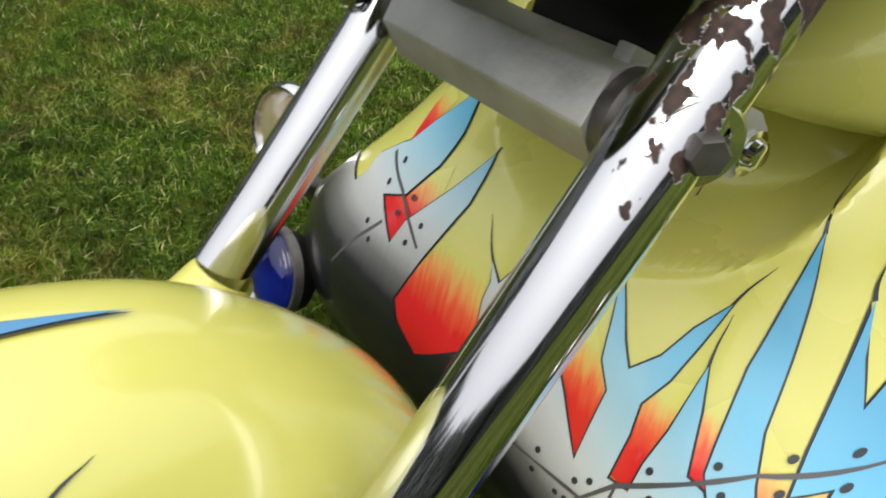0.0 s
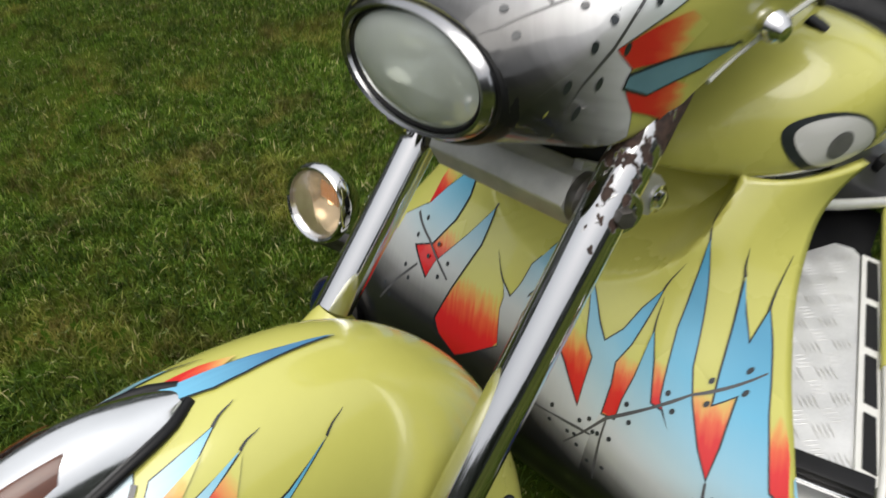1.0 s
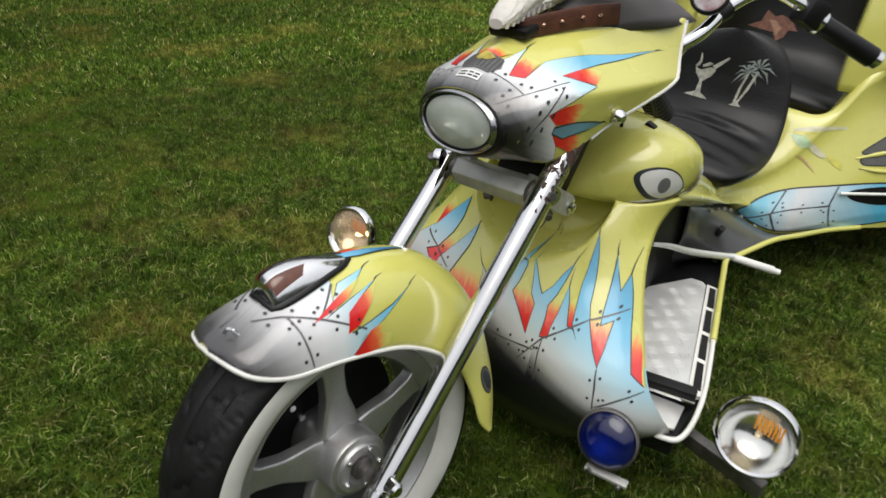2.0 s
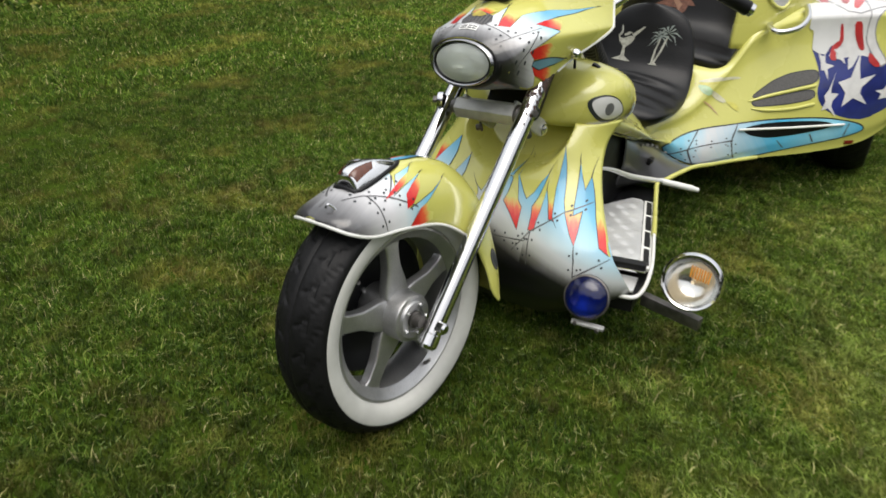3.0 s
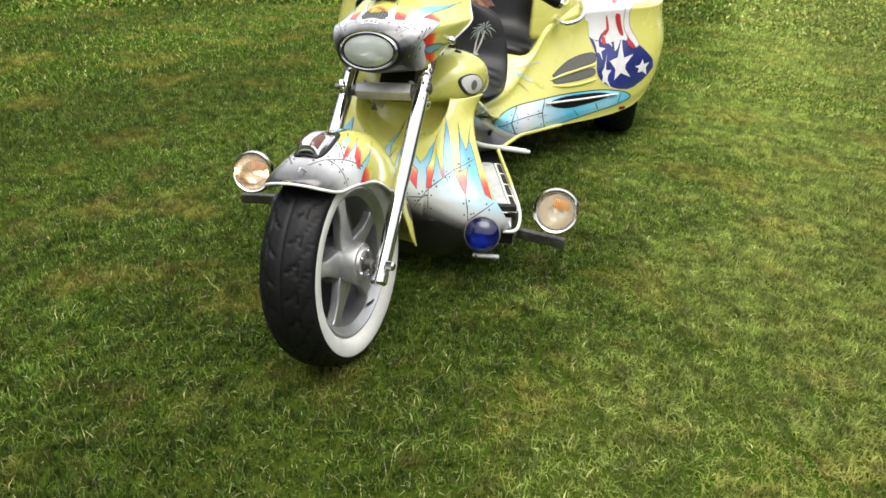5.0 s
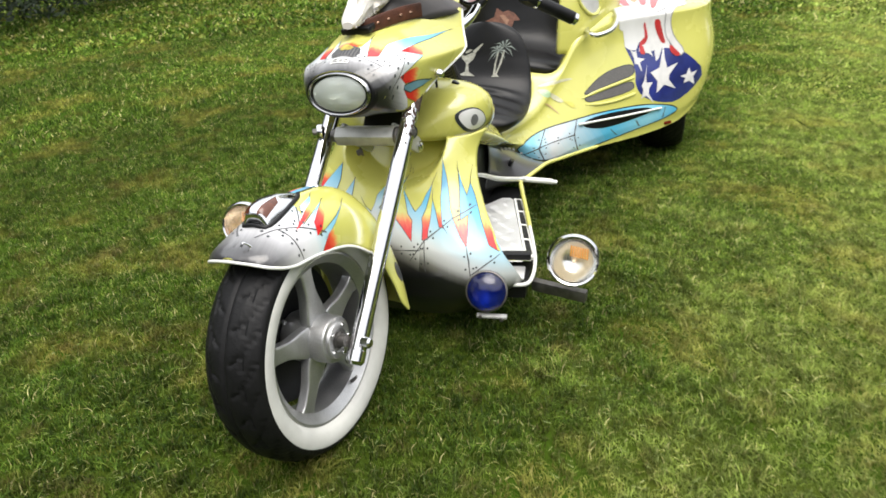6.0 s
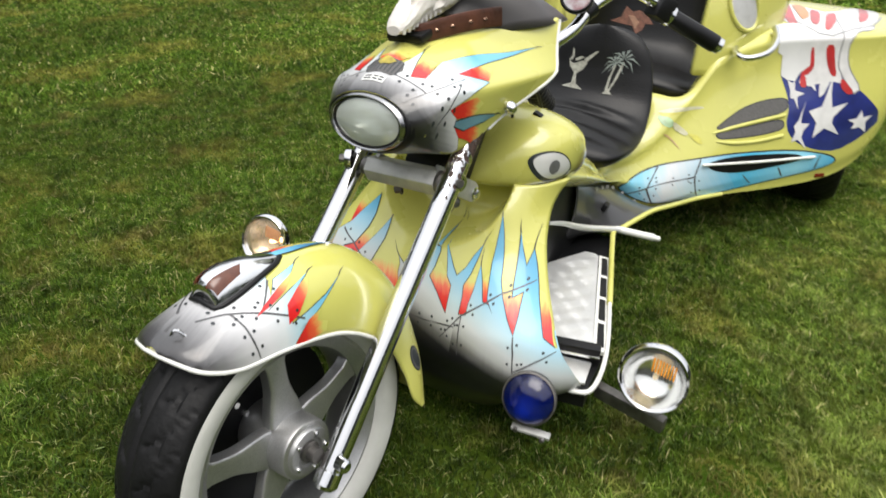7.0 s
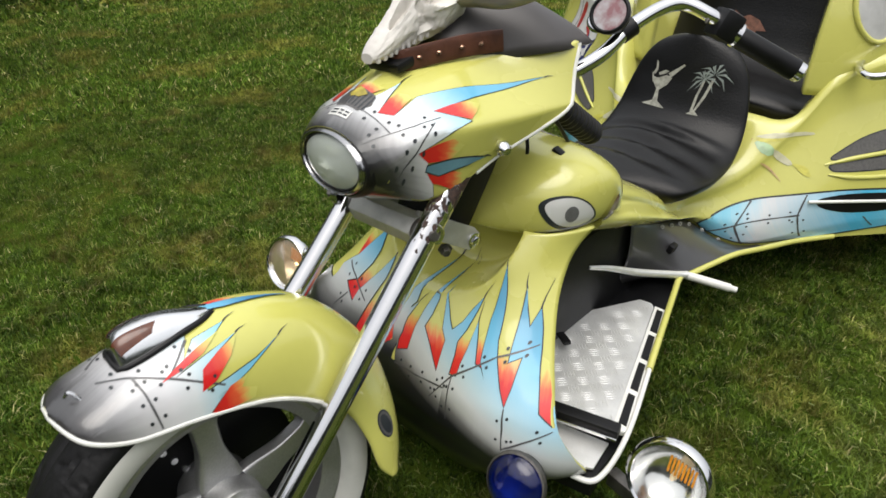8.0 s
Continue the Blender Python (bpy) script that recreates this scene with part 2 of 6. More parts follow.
# ---- mesh tools ----
def spl(keys, x):
    """A smooth curve through rows of (x, value)."""
    n = len(keys)
    if x <= keys[0][0]:
        return keys[0][1]
    if x >= keys[-1][0]:
        return keys[-1][1]
    i = max(j for j in range(n - 1) if keys[j][0] <= x)

    def slope(j):
        if j == 0 or j == n - 1:
            a, b = (0, 1) if j == 0 else (n - 2, n - 1)
        else:
            a, b = j - 1, j + 1
        return (keys[b][1] - keys[a][1]) / (keys[b][0] - keys[a][0])
    (x0, y0), (x1, y1) = keys[i], keys[i + 1]
    h = x1 - x0
    t = (x - x0) / h
    return ((2 * t ** 3 - 3 * t * t + 1) * y0 + (t ** 3 - 2 * t * t + t) * h * slope(i)
            + (-2 * t ** 3 + 3 * t * t) * y1 + (t ** 3 - t * t) * h * slope(i + 1))


def lerp(a, b, t):
    return a + (b - a) * t


def smooth(a, b, x):
    t = min(1, max(0, (x - a) / (b - a)))
    return t * t * (3 - 2 * t)


def sheet(bm, f, nu, nv, wrap=False, caps=False):
    """A grid of faces over f(u, v), u and v from 0 to 1; wrap closes it along u."""
    cols = nu if wrap else nu + 1
    g = [[bm.verts.new(f(i / nu, j / nv)) for i in range(cols)] for j in range(nv + 1)]
    for j in range(nv):
        for i in range(nu):
            k = (i + 1) % cols
            bm.faces.new((g[j][i], g[j][k], g[j + 1][k], g[j + 1][i]))
    if caps:
        bm.faces.new(g[0][::-1])
        bm.faces.new(g[-1])
    return bm


def tube(bm, pts, r, n=14, caps=True):
    """A round rod along points; r is one radius or one for each point."""
    pts = [Vector(p) for p in pts]
    rs = r if isinstance(r, (list, tuple)) else [r] * len(pts)
    side = None
    rings = []
    for i, p in enumerate(pts):
        d = (pts[min(i + 1, len(pts) - 1)] - pts[max(i - 1, 0)]).normalized()
        if side is None:
            side = d.orthogonal().normalized()
        side = (side - d * side.dot(d)).normalized()
        up = d.cross(side)
        rings.append([bm.verts.new(p + (side * math.cos(a) + up * math.sin(a)) * rs[i]) for a in (2 * math.pi * k / n for k in range(n))])
    for a, b in zip(rings, rings[1:]):
        for k in range(n):
            bm.faces.new((a[k], a[(k + 1) % n], b[(k + 1) % n], b[k]))
    if caps:
        bm.faces.new(rings[0][::-1])
        bm.faces.new(rings[-1])
    return bm


def arc(pts, steps=6):
    """A Catmull-Rom line through points."""
    p = [Vector(q) for q in pts]
    p = [2 * p[0] - p[1]] + p + [2 * p[-1] - p[-2]]
    out = []
    for i in range(1, len(p) - 2):
        for k in range(steps):
            t = k / steps
            out.append(0.5 * (2 * p[i] + (p[i + 1] - p[i - 1]) * t + (2 * p[i - 1] - 5 * p[i] + 4 * p[i + 1] - p[i + 2]) * t * t
                              + (3 * p[i] - p[i - 1] - 3 * p[i + 1] + p[i + 2]) * t ** 3))
    return out + [p[-2]]


def lathe(bm, prof, n=48, m=None, caps=False):
    """Turns rows of (radius, height) round z, then lays them by m."""
    m = m or Matrix()
    rings = [[bm.verts.new(m @ Vector((r * math.cos(a), r * math.sin(a), h))) for a in (2 * math.pi * k / n for k in range(n))] for r, h in prof]
    for a, b in zip(rings, rings[1:]):
        for k in range(n):
            bm.faces.new((a[k], a[(k + 1) % n], b[(k + 1) % n], b[k]))
    if caps:
        bm.faces.new(rings[0][::-1])
        bm.faces.new(rings[-1])
    return bm


def block(bm, sx, sy, sz, m=None, bevel=0.004):
    g = bmesh.ops.create_cube(bm, size=1, matrix=(m or Matrix()) @ Matrix.Diagonal((sx, sy, sz, 1)))
    if bevel:
        es = list({e for v in g["verts"] for e in v.link_edges})
        bmesh.ops.bevel(bm, geom=es, offset=bevel, segments=2, profile=0.6, affect='EDGES')
    return bm


def prism(bm, poly, depth, m=None):
    """A flat outline in xy, given thickness along z."""
    m = m or Matrix()
    lo = [bm.verts.new(m @ Vector((x, y, 0))) for x, y in poly]
    hi = [bm.verts.new(m @ Vector((x, y, depth))) for x, y in poly]
    bm.faces.new(lo[::-1])
    bm.faces.new(hi)
    for i in range(len(poly)):
        k = (i + 1) % len(poly)
        bm.faces.new((lo[i], lo[k], hi[k], hi[i]))
    return bm


def part(name, bm, mat, parent=None, label="", m=None, thick=0.0, sharp=38, face=None):
    """Links a bmesh as one mesh object under a thing or a part; face is the way an open shell looks."""
    if m is not None:
        bm.transform(m)
    bmesh.ops.recalc_face_normals(bm, faces=bm.faces)
    for f in bm.faces:
        f.smooth = True
    for e in bm.edges:
        e.smooth = len(e.link_faces) != 2 or e.calc_face_angle(0) < radians(sharp)
    if face is not None:
        bm.normal_update()
        if sum((f.normal * f.calc_area() for f in bm.faces), Vector()).dot(Vector(face)) < 0:
            bmesh.ops.reverse_faces(bm, faces=bm.faces)
    me = bpy.data.meshes.new(name)
    bm.to_mesh(me)
    bm.free()
    me.materials.append(mat)
    ob = new(name, me)
    ob.parent = parent
    if label:
        tagged(ob, label)
    if thick:
        s = ob.modifiers.new("thickness", 'SOLIDIFY')
        s.thickness, s.offset = thick, -1
    return ob


def bm_():
    return bmesh.new()


def toward(p, d):
    """A pose at p whose z axis points along d."""
    return Matrix.Translation(p) @ Vector(d).to_track_quat('Z', 'Y').to_matrix().to_4x4()


# ---- ground ----
def lawn_height(x, y):
    return -0.045 + 0.02 * noise.noise(Vector((x * 0.5, y * 0.5, 0))) * smooth(1.2, 4, abs(x) + abs(y - 1.2))


bm = bm_()
edges_x = [-1500, -300, -80, -30, -12] + [-8 + 0.5 * i for i in range(33)] + [12, 30, 80, 300, 1500]
rows_ = [[bm.verts.new((x, y, lawn_height(x, y))) for x in edges_x] for y in edges_x]
for r0, r1 in zip(rows_, rows_[1:]):
    for i in range(len(edges_x) - 1):
        bm.faces.new((r0[i], r0[i + 1], r1[i + 1], r1[i]))
ground = tagged(part("ground", bm, M_SOIL), "mown green lawn with dry yellowish patches", "lawn", kind="structure")

# ---- the trike ----
trike = tagged(new("trike"), "yellow custom trike motorcycle with airbrushed flames, standing on the lawn", "trike")
STEER = Matrix.Translation((0, 0, 0.32)) @ Matrix.Rotation(radians(-7.2), 4, Vector((0, 1, 1)).normalized()) @ Matrix.Translation((0, 0, -0.32))
HUB = Vector((0, 0, 0.295))
AXLE = toward(HUB, (1, 0, 0))

# front wheel: tyre, white wall, rim, spokes, hub
front_wheel = part("front_wheel", lathe(bm_(), [(0.250, -0.064), (0.248, -0.058), (0.238, -0.05), (0.226, -0.044), (0.224, 0.040), (0.236, 0.048), (0.247, 0.056), (0.250, 0.064),
    (0.246, 0.069), (0.240, 0.069), (0.232, 0.060), (0.214, 0.046), (0.212, -0.046), (0.232, -0.066), (0.246, -0.069), (0.250, -0.064)], 72, AXLE), M_CAST, trike, "grey cast wheel rim", STEER)


def tyre_mesh(R, r_in, w, m, around=420):
    """A tyre with cut tread: slanted grooves from each shoulder and a zigzag round the middle."""
    half = w / 2
    rows = [(r_in, -0.72), (r_in + 0.02, -0.93), (R - 0.06, -1.0), (R - 0.042, -0.99)]
    tread = [(R - 0.030 * abs(k / 12) ** 2.6 - 0.003, k / 12 * 0.95) for k in range(-12, 13)]
    prof = rows + tread + [(r, -h) for r, h in rows[::-1]]

    def f(u, v):
        i = round(v * (len(prof) - 1))
        r, h = prof[i]
        a = 2 * math.pi * u
        if 4 <= i < len(prof) - 4:
            k = abs(h)
            phase = (u * 26 + 1.5 * k * k + (0.5 if h > 0 else 0)) % 1
            cut = (0.22 < k < 0.95 and phase < 0.15) or (0.5 < k < 0.62 and 0.1 < phase < 0.6) or (k < 0.05)
            if cut:
                r -= 0.0045
        return m @ Vector((r * math.cos(a), r * math.sin(a), h * half))
    return sheet(bm_(), f, around, len(prof) - 1, wrap=True)


part("tyre", tyre_mesh(0.35, 0.246, 0.176, AXLE), M_RUBBER, front_wheel, "black rubber tyre", STEER)
for s in (-1, 1):
    part("white_wall", lathe(bm_(), [(0.248, s * 0.067), (0.256, s * 0.080), (0.266, s * 0.087), (0.280, s * 0.0905), (0.296, s * 0.0915), (0.303, s * 0.0895)], 96, AXLE), M_WHITEWALL, front_wheel, "white side wall band", STEER)
part("hub", lathe(bm_(), [(0.0, -0.075), (0.05, -0.075), (0.06, -0.065), (0.074, -0.03), (0.076, 0.018), (0.072, 0.030), (0.069, 0.040), (0.068, 0.086), (0.065, 0.092), (0.057, 0.094), (0.055, 0.094), (0.054, 0.100), (0.051, 0.103), (0.034, 0.103), (0.031, 0.097), (0.0, 0.097)], 48, AXLE), M_CAST, front_wheel, "grey turned metal hub drum", STEER)
for k in range(5):
    a = radians(72 * k + 18)
    m = AXLE @ Matrix.Rotation(a, 4, 'Z')
    bm = bm_()

    def spoke(u, v):
        r = lerp(0.06, 0.236, v)
        w = lerp(0.044, 0.0245, smooth(0, 0.55, v)) + 0.026 * smooth(0.72, 1, v) ** 2
        ang = 2 * math.pi * u
        return m @ Vector((r, w * math.copysign(abs(math.cos(ang)) ** 0.28, math.cos(ang)), lerp(0.030, 0.026, v) + 0.016 * math.copysign(abs(math.sin(ang)) ** 0.28, math.sin(ang))))
    sheet(bm, spoke, 40, 14, wrap=True, caps=True)
    part("spoke", bm, M_CAST, front_wheel, "", STEER)
for k in range(5):
    a = radians(72 * k + 60)
    part("hub_bolt", lathe(bm_(), [(0, 0.109), (0.005, 0.108), (0.0062, 0.105), (0.0062, 0.096)], 10, AXLE @ Matrix.Translation((0.043 * math.cos(a), 0.043 * math.sin(a), 0))), M_CHROME, front_wheel, "", STEER)
caliper = part("brake_caliper", block(bm_(), 0.05, 0.075, 0.10, Matrix.Translation((-0.080, -0.05, 0.385)) @ Matrix.Rotation(radians(30), 4, 'X'), 0.012), M_STEEL, front_wheel, "dark steel brake caliper", STEER)
for k in (-1, 0, 1):
    part("caliper_bolt", lathe(bm_(), [(0, 0.008), (0.007, 0.008), (0.009, 0.003), (0.009, 0)], 10, toward((-0.056, -0.05 - 0.015 * k, 0.385 + 0.030 * k), (1, 0, 0))), M_CHROME, caliper, "", STEER)
part("axle", lathe(bm_(), [(0.024, 0.095), (0.024, 0.104), (0.017, 0.106), (0.017, 0.126), (0.0, 0.127)], 24, AXLE), M_STEEL, front_wheel, "dark steel axle sleeve", STEER)
part("valve_stem", tube(bm_(), [HUB + Vector((0.055, 0.075, -0.205)), HUB + Vector((0.075, 0.068, -0.186)), HUB + Vector((0.086, 0.062, -0.172))], [0.006, 0.005, 0.0035], 10), M_STEEL, front_wheel, "small dull valve stem", STEER)
# black disc added to stand for the shade seen through the spoke openings
part("dark_backing_disc", lathe(bm_(), [(0.05, -0.062), (0.12, -0.064), (0.196, -0.060), (0.200, -0.052), (0.196, -0.050), (0.12, -0.054), (0.05, -0.052)], 56, AXLE), M_BLACK, front_wheel, "black backing disc added behind the spokes", STEER)
part("brake_disc", lathe(bm_(), [(0.07, -0.085), (0.15, -0.085), (0.15, -0.079), (0.07, -0.079), (0.07, -0.085)], 48, AXLE), M_STEEL, front_wheel, "steel brake disc", STEER)

# forks
for s, nm in ((1, "left"), (-1, "right")):
    x = 0.147 if s > 0 else -0.158
    line = [(x, -0.012, 0.238), (x, 0.25, 0.507), (x, 0.60, 0.868)] if s > 0 else [(-0.152, -0.02, 0.258), (-0.164, 0.337, 0.564), (-0.165, 0.548, 0.764), (-0.165, 0.65, 0.86)]
    fork = part("fork_tube", tube(bm_(), arc(line, 10), 0.026, 36), M_FORK, trike, "chrome fork tube, peeling to rust near its top", STEER)
    part("axle_nut", lathe(bm_(), [(0, 0), (0.016, 0), (0.016, 0.02), (0.011, 0.026), (0, 0.026)], 12, toward((x + 0.024 * s, 0.012, 0.29), (s, 0, 0))), M_CHROME, fork, "", STEER)
    part("end_cap", lathe(bm_(), [(0, -0.012), (0.02, -0.010), (0.028, 0), (0.028, 0.03), (0.026, 0.032)], 24, toward((x, -0.012, 0.238), (0, 0.68, 0.73))), M_CHROME, fork, "", STEER)
    part("bolt_collar", lathe(bm_(), [(0.0245, -0.012), (0.0245, 0.002), (0.0225, 0.005), (0.016, 0.005)], 26, toward((x + 0.016 * s, 0.482, 0.748), (s * 0.85, -0.5, 0.1))), M_CHROME, fork, "chrome collar welded round the bolt", STEER)
    part("clamp_bolt", lathe(bm_(), [(0, 0.020), (0.0095, 0.020), (0.0110, 0.017), (0.0110, 0.004), (0.016, 0.004), (0.016, 0.0)], 6, toward((x + 0.016 * s, 0.482, 0.748), (s * 0.85, -0.5, 0.1))), M_STEEL, fork, "grey steel clamp bolt", STEER)
HEX = [(0.034 * math.cos(radians(60 * k + 8)), 0.034 * math.sin(radians(60 * k + 8))) for k in range(6)]
bm = prism(bm_(), HEX, 0.212, Matrix.Translation((-0.110, 0.501, 0.730)) @ Matrix(((0, 0, 1, 0), (-1, 0, 0, 0), (0, 1, 0, 0), (0, 0, 0, 1))))
bmesh.ops.bevel(bm, geom=list(bm.edges), offset=0.0022, segments=2, profile=0.6, affect='EDGES')
beam = part("fork_bridge", bm, M_ALU, trike, "dull aluminium six-sided bridge between the forks", STEER)
for s in (-1, 1):
    part("bridge_collar", lathe(bm_(), [(0.0, -0.012), (0.026, -0.012), (0.029, -0.008), (0.029, 0.006), (0.025, 0.010), (0.021, 0.010), (0.021, 0.026)], 28, toward((0.106 * s, 0.501, 0.730), (s, 0, 0))), M_STEEL, beam, "dark steel collar", STEER)
    bm = prism(bm_(), [(0.02, -0.026), (0.024, 0.022), (-0.150, 0.026), (-0.172, 0.018), (-0.176, -0.010), (-0.160, -0.026)], 0.013, Matrix.Translation((0.092 * s - 0.0065, 0.517, 0.737)) @ Matrix.Rotation(radians(-33), 4, 'X') @ Matrix(((0, 0, 1, 0), (-1, 0, 0, 0), (0, 1, 0, 0), (0, 0, 0, 1))))
    bmesh.ops.bevel(bm, geom=list(bm.edges), offset=0.0018, segments=2, profile=0.6, affect='EDGES')
    part("link_plate", bm, M_ALU, beam, "dull aluminium link plate", STEER)
    part("link_bolt", lathe(bm_(), [(0, 0.010), (0.008, 0.0105), (0.012, 0.008), (0.0135, 0.003), (0.0185, 0.002), (0.0185, -0.002)], 22, toward((0.0995 * s, 0.652, 0.646), (s, 0, 0))), M_CHROME, beam, "round-headed steel bolt on a dark washer", STEER)
    part("lower_bolt", lathe(bm_(), [(0, 0.014), (0.009, 0.014), (0.011, 0.010), (0.011, 0.0), (0.016, 0.0), (0.016, -0.006)], 6, toward((0.088 * s, 0.575, 0.650), (s * 0.8, -0.5, -0.2))), M_STEEL, beam, "", STEER)

# fender
CROWN = [(-0.214, 0.651), (-0.160, 0.664), (-0.08, 0.686), (0.04, 0.702), (0.15, 0.690), (0.25, 0.650), (0.33, 0.575), (0.388, 0.475), (0.410, 0.36), (0.405, 0.26), (0.372, 0.205)]
LIP = [(-0.214, 0.641), (-0.182, 0.617), (-0.12, 0.590), (-0.03, 0.575), (0.06, 0.553), (0.13, 0.525), (0.20, 0.475), (0.255, 0.41), (0.282, 0.33), (0.292, 0.255), (0.318, 0.21)]


def along(rows, t):
    k = t * (len(rows) - 1)
    return Vector((0, spl([(i, r[0]) for i, r in enumerate(rows)], k), spl([(i, r[1]) for i, r in enumerate(rows)], k)))


def fender_pt(u, v):
    c, l = along(CROWN, v), along(LIP, v)
    s = 2 * u - 1
    w = spl([(0, 0.018), (0.02, 0.047), (0.05, 0.073), (0.1, 0.096), (0.16, 0.106), (0.3, 0.112), (0.6, 0.116), (0.75, 0.126), (0.88, 0.145), (1, 0.150)], v)
    a = abs(s) * math.pi / 2
    p = lerp(l, c, math.cos(a) ** 0.85)
    return Vector((math.copysign(w * math.sin(a) ** 0.9, s), p.y, p.z))


bm = sheet(bm_(), fender_pt, 64, 96)
bmesh.ops.triangulate(bm, faces=bm.faces)
bmf = bm.copy()
fender = part("front_fender", bm, M_YELLOW, trike, "yellow front fender with airbrushed riveted silver nose", STEER, 0.005, face=(0, 0, 1))
bm = bm_()
tube(bm, [fender_pt(0, 0.62 * (1 - i / 50)) for i in range(51)] + [fender_pt(1, i / 50 * 0.62) for i in range(51)], 0.0045, 8)
part("fender_edge", bm, M_WHITE, fender, "white edge trim", STEER)

# nose lamp on the fender
bm = bm_()


def pod(u, v):
    q = 2 * u - 1
    y = lerp(-0.100, 0.078, v)
    w = spl([(0, 0.034), (0.06, 0.041), (0.25, 0.045), (0.55, 0.042), (0.85, 0.030), (1, 0.012)], v)
    base = along(CROWN, spl([(0, 0.175), (1, 0.341)], v)).z
    h = spl([(0, 0.016), (0.02, 0.032), (0.07, 0.042), (0.22, 0.044), (0.5, 0.034), (0.8, 0.014), (1, 0.002)], v)
    c = max(0, 1 - abs(q) ** 3.6)
    return Vector((q * w, y, base - 0.004 * q * q + h * c))


sheet(bm, pod, 28, 28)
pod_ob = part("fender_lamp", bm, material("bright_chrome_pod", (0.95, 0.95, 0.95), 0.12, 1.0, 0, 0.04, 30), fender, "bright chrome teardrop fender lamp with brown lenses", STEER, 0.004)


M_BROWN_LENS = material("brown_lamp_lens", (0.13, 0.038, 0.016), 0.16, 0, 0.5, 0.35, 40)
for sd in (1, -1):
    def lens_pt(u, v):
        q = lerp(0.30 + 0.08 * u, 0.82 - 0.10 * u, v)
        return pod((1 + sd * q) / 2, lerp(0.02 + 0.04 * v, 0.46 - 0.08 * v, u)) + Vector((0.0022 * sd, -0.0012, 0.0012))
    part("lens", sheet(bm_(), lens_pt, 24, 12), M_BROWN_LENS, pod_ob, "dark brown lens", STEER)
line = [p + Vector((0, 0, 0.0035)) for p in [pod(0, 1 - k / 16) for k in range(17)] + [pod(u, 0) - Vector((0, 0.003, 0.012)) for u in (0.25, 0.5, 0.75)] + [pod(1, k / 16) for k in range(17)]]
part("rubber_trim", tube(bm_(), line, 0.0056, 10), M_BLACK, pod_ob, "black rubber trim", STEER)
part("nose_clip", tube(bm_(), arc([(0.022, -0.185, 0.668), (0.026, -0.178, 0.676), (0.034, -0.168, 0.664), (0.04, -0.165, 0.650)], 5), 0.003, 8), M_CHROME, fender, "small chrome clip", STEER)
part("fork_boss", lathe(bm_(), [(0.060, -0.07), (0.046, -0.045), (0.036, -0.02), (0.0285, 0.012)], 28, toward((-0.154, 0.300, 0.530), (0.05, 0.72, 0.69))), M_YELLOW, fender, "yellow moulded boss round the fork tube", STEER)

# headlight and fairing
FAIR_W = [(0.385, 0.118), (0.43, 0.152), (0.50, 0.182), (0.60, 0.205), (0.70, 0.220), (0.80, 0.230), (0.88, 0.232)]
FAIR_T = [(0.385, 0.960), (0.43, 0.990), (0.50, 1.028), (0.60, 1.060), (0.70, 1.078), (0.80, 1.085), (0.88, 1.085)]
FAIR_B = [(0.385, 0.824), (0.43, 0.811), (0.50, 0.808), (0.55, 0.815), (0.59, 0.833), (0.66, 0.862), (0.74, 0.893), (0.81, 0.924), (0.835, 0.950), (0.86, 1.005), (0.88, 1.040)]
FAIR_C = [(0.385, 0.955), (0.46, 0.957), (0.59, 0.946), (0.81, 0.938), (0.88, 0.938)]
FAIR_K = [(0.385, 0.56), (0.60, 0.54), (0.70, 0.50), (0.78, 0.66), (0.86, 0.86), (0.88, 0.88)]


def fair_pt(u, v):
    """Round at the headlight, then a wedge: sloping flanks, a crease along the side, an undercut below it."""
    y = lerp(0.385, 0.88, v)
    w, t, b, c = spl(FAIR_W, y), spl(FAIR_T, y), spl(FAIR_B, y), spl(FAIR_C, y)
    p0, p1, p2 = Vector((0, t)), Vector((spl(FAIR_K, y) * w, t - 0.034)), Vector((w, c))
    p3 = Vector((w - 0.030 * smooth(0, 0.1, c - b), b))
    if b > c:
        k = (b - c) / (p1.y - c)
        p2 = p2.lerp(p1, k)
        p3 = p2 + Vector((-0.004, 0))
    low = Vector((0, lerp(b - 0.004, lerp(b, t, 0.75), smooth(0.56, 0.70, y))))
    stops = [(-1, low), (-0.4, p3), (0, p2), (0.6, p1), (1, p0)]

    def lin(g):
        g = max(-1, min(1, g))
        for (g0, q0), (g1, q1) in zip(stops, stops[1:]):
            if g <= g1:
                return q0.lerp(q1, (g - g0) / (g1 - g0))
        return p0
    a = 2 * math.pi * u
    g = math.asin(max(-1, min(1, math.sin(a)))) / (math.pi / 2)
    e = 0.055
    q = (lin(g - e) + lin(g) * 2 + lin(g + e) + lin(g - e / 2) + lin(g + e / 2)) / 6
    ell = Vector((w * abs(math.cos(a)), (t + b) / 2 + (t - b) / 2 * math.sin(a)))
    q = ell.lerp(q, smooth(0.385, 0.50, y))
    return Vector((math.copysign(q.x, math.cos(a)), y + 0.03 * (0.9 - q.y) * (1 - smooth(0.36, 0.5, y)), q.y))


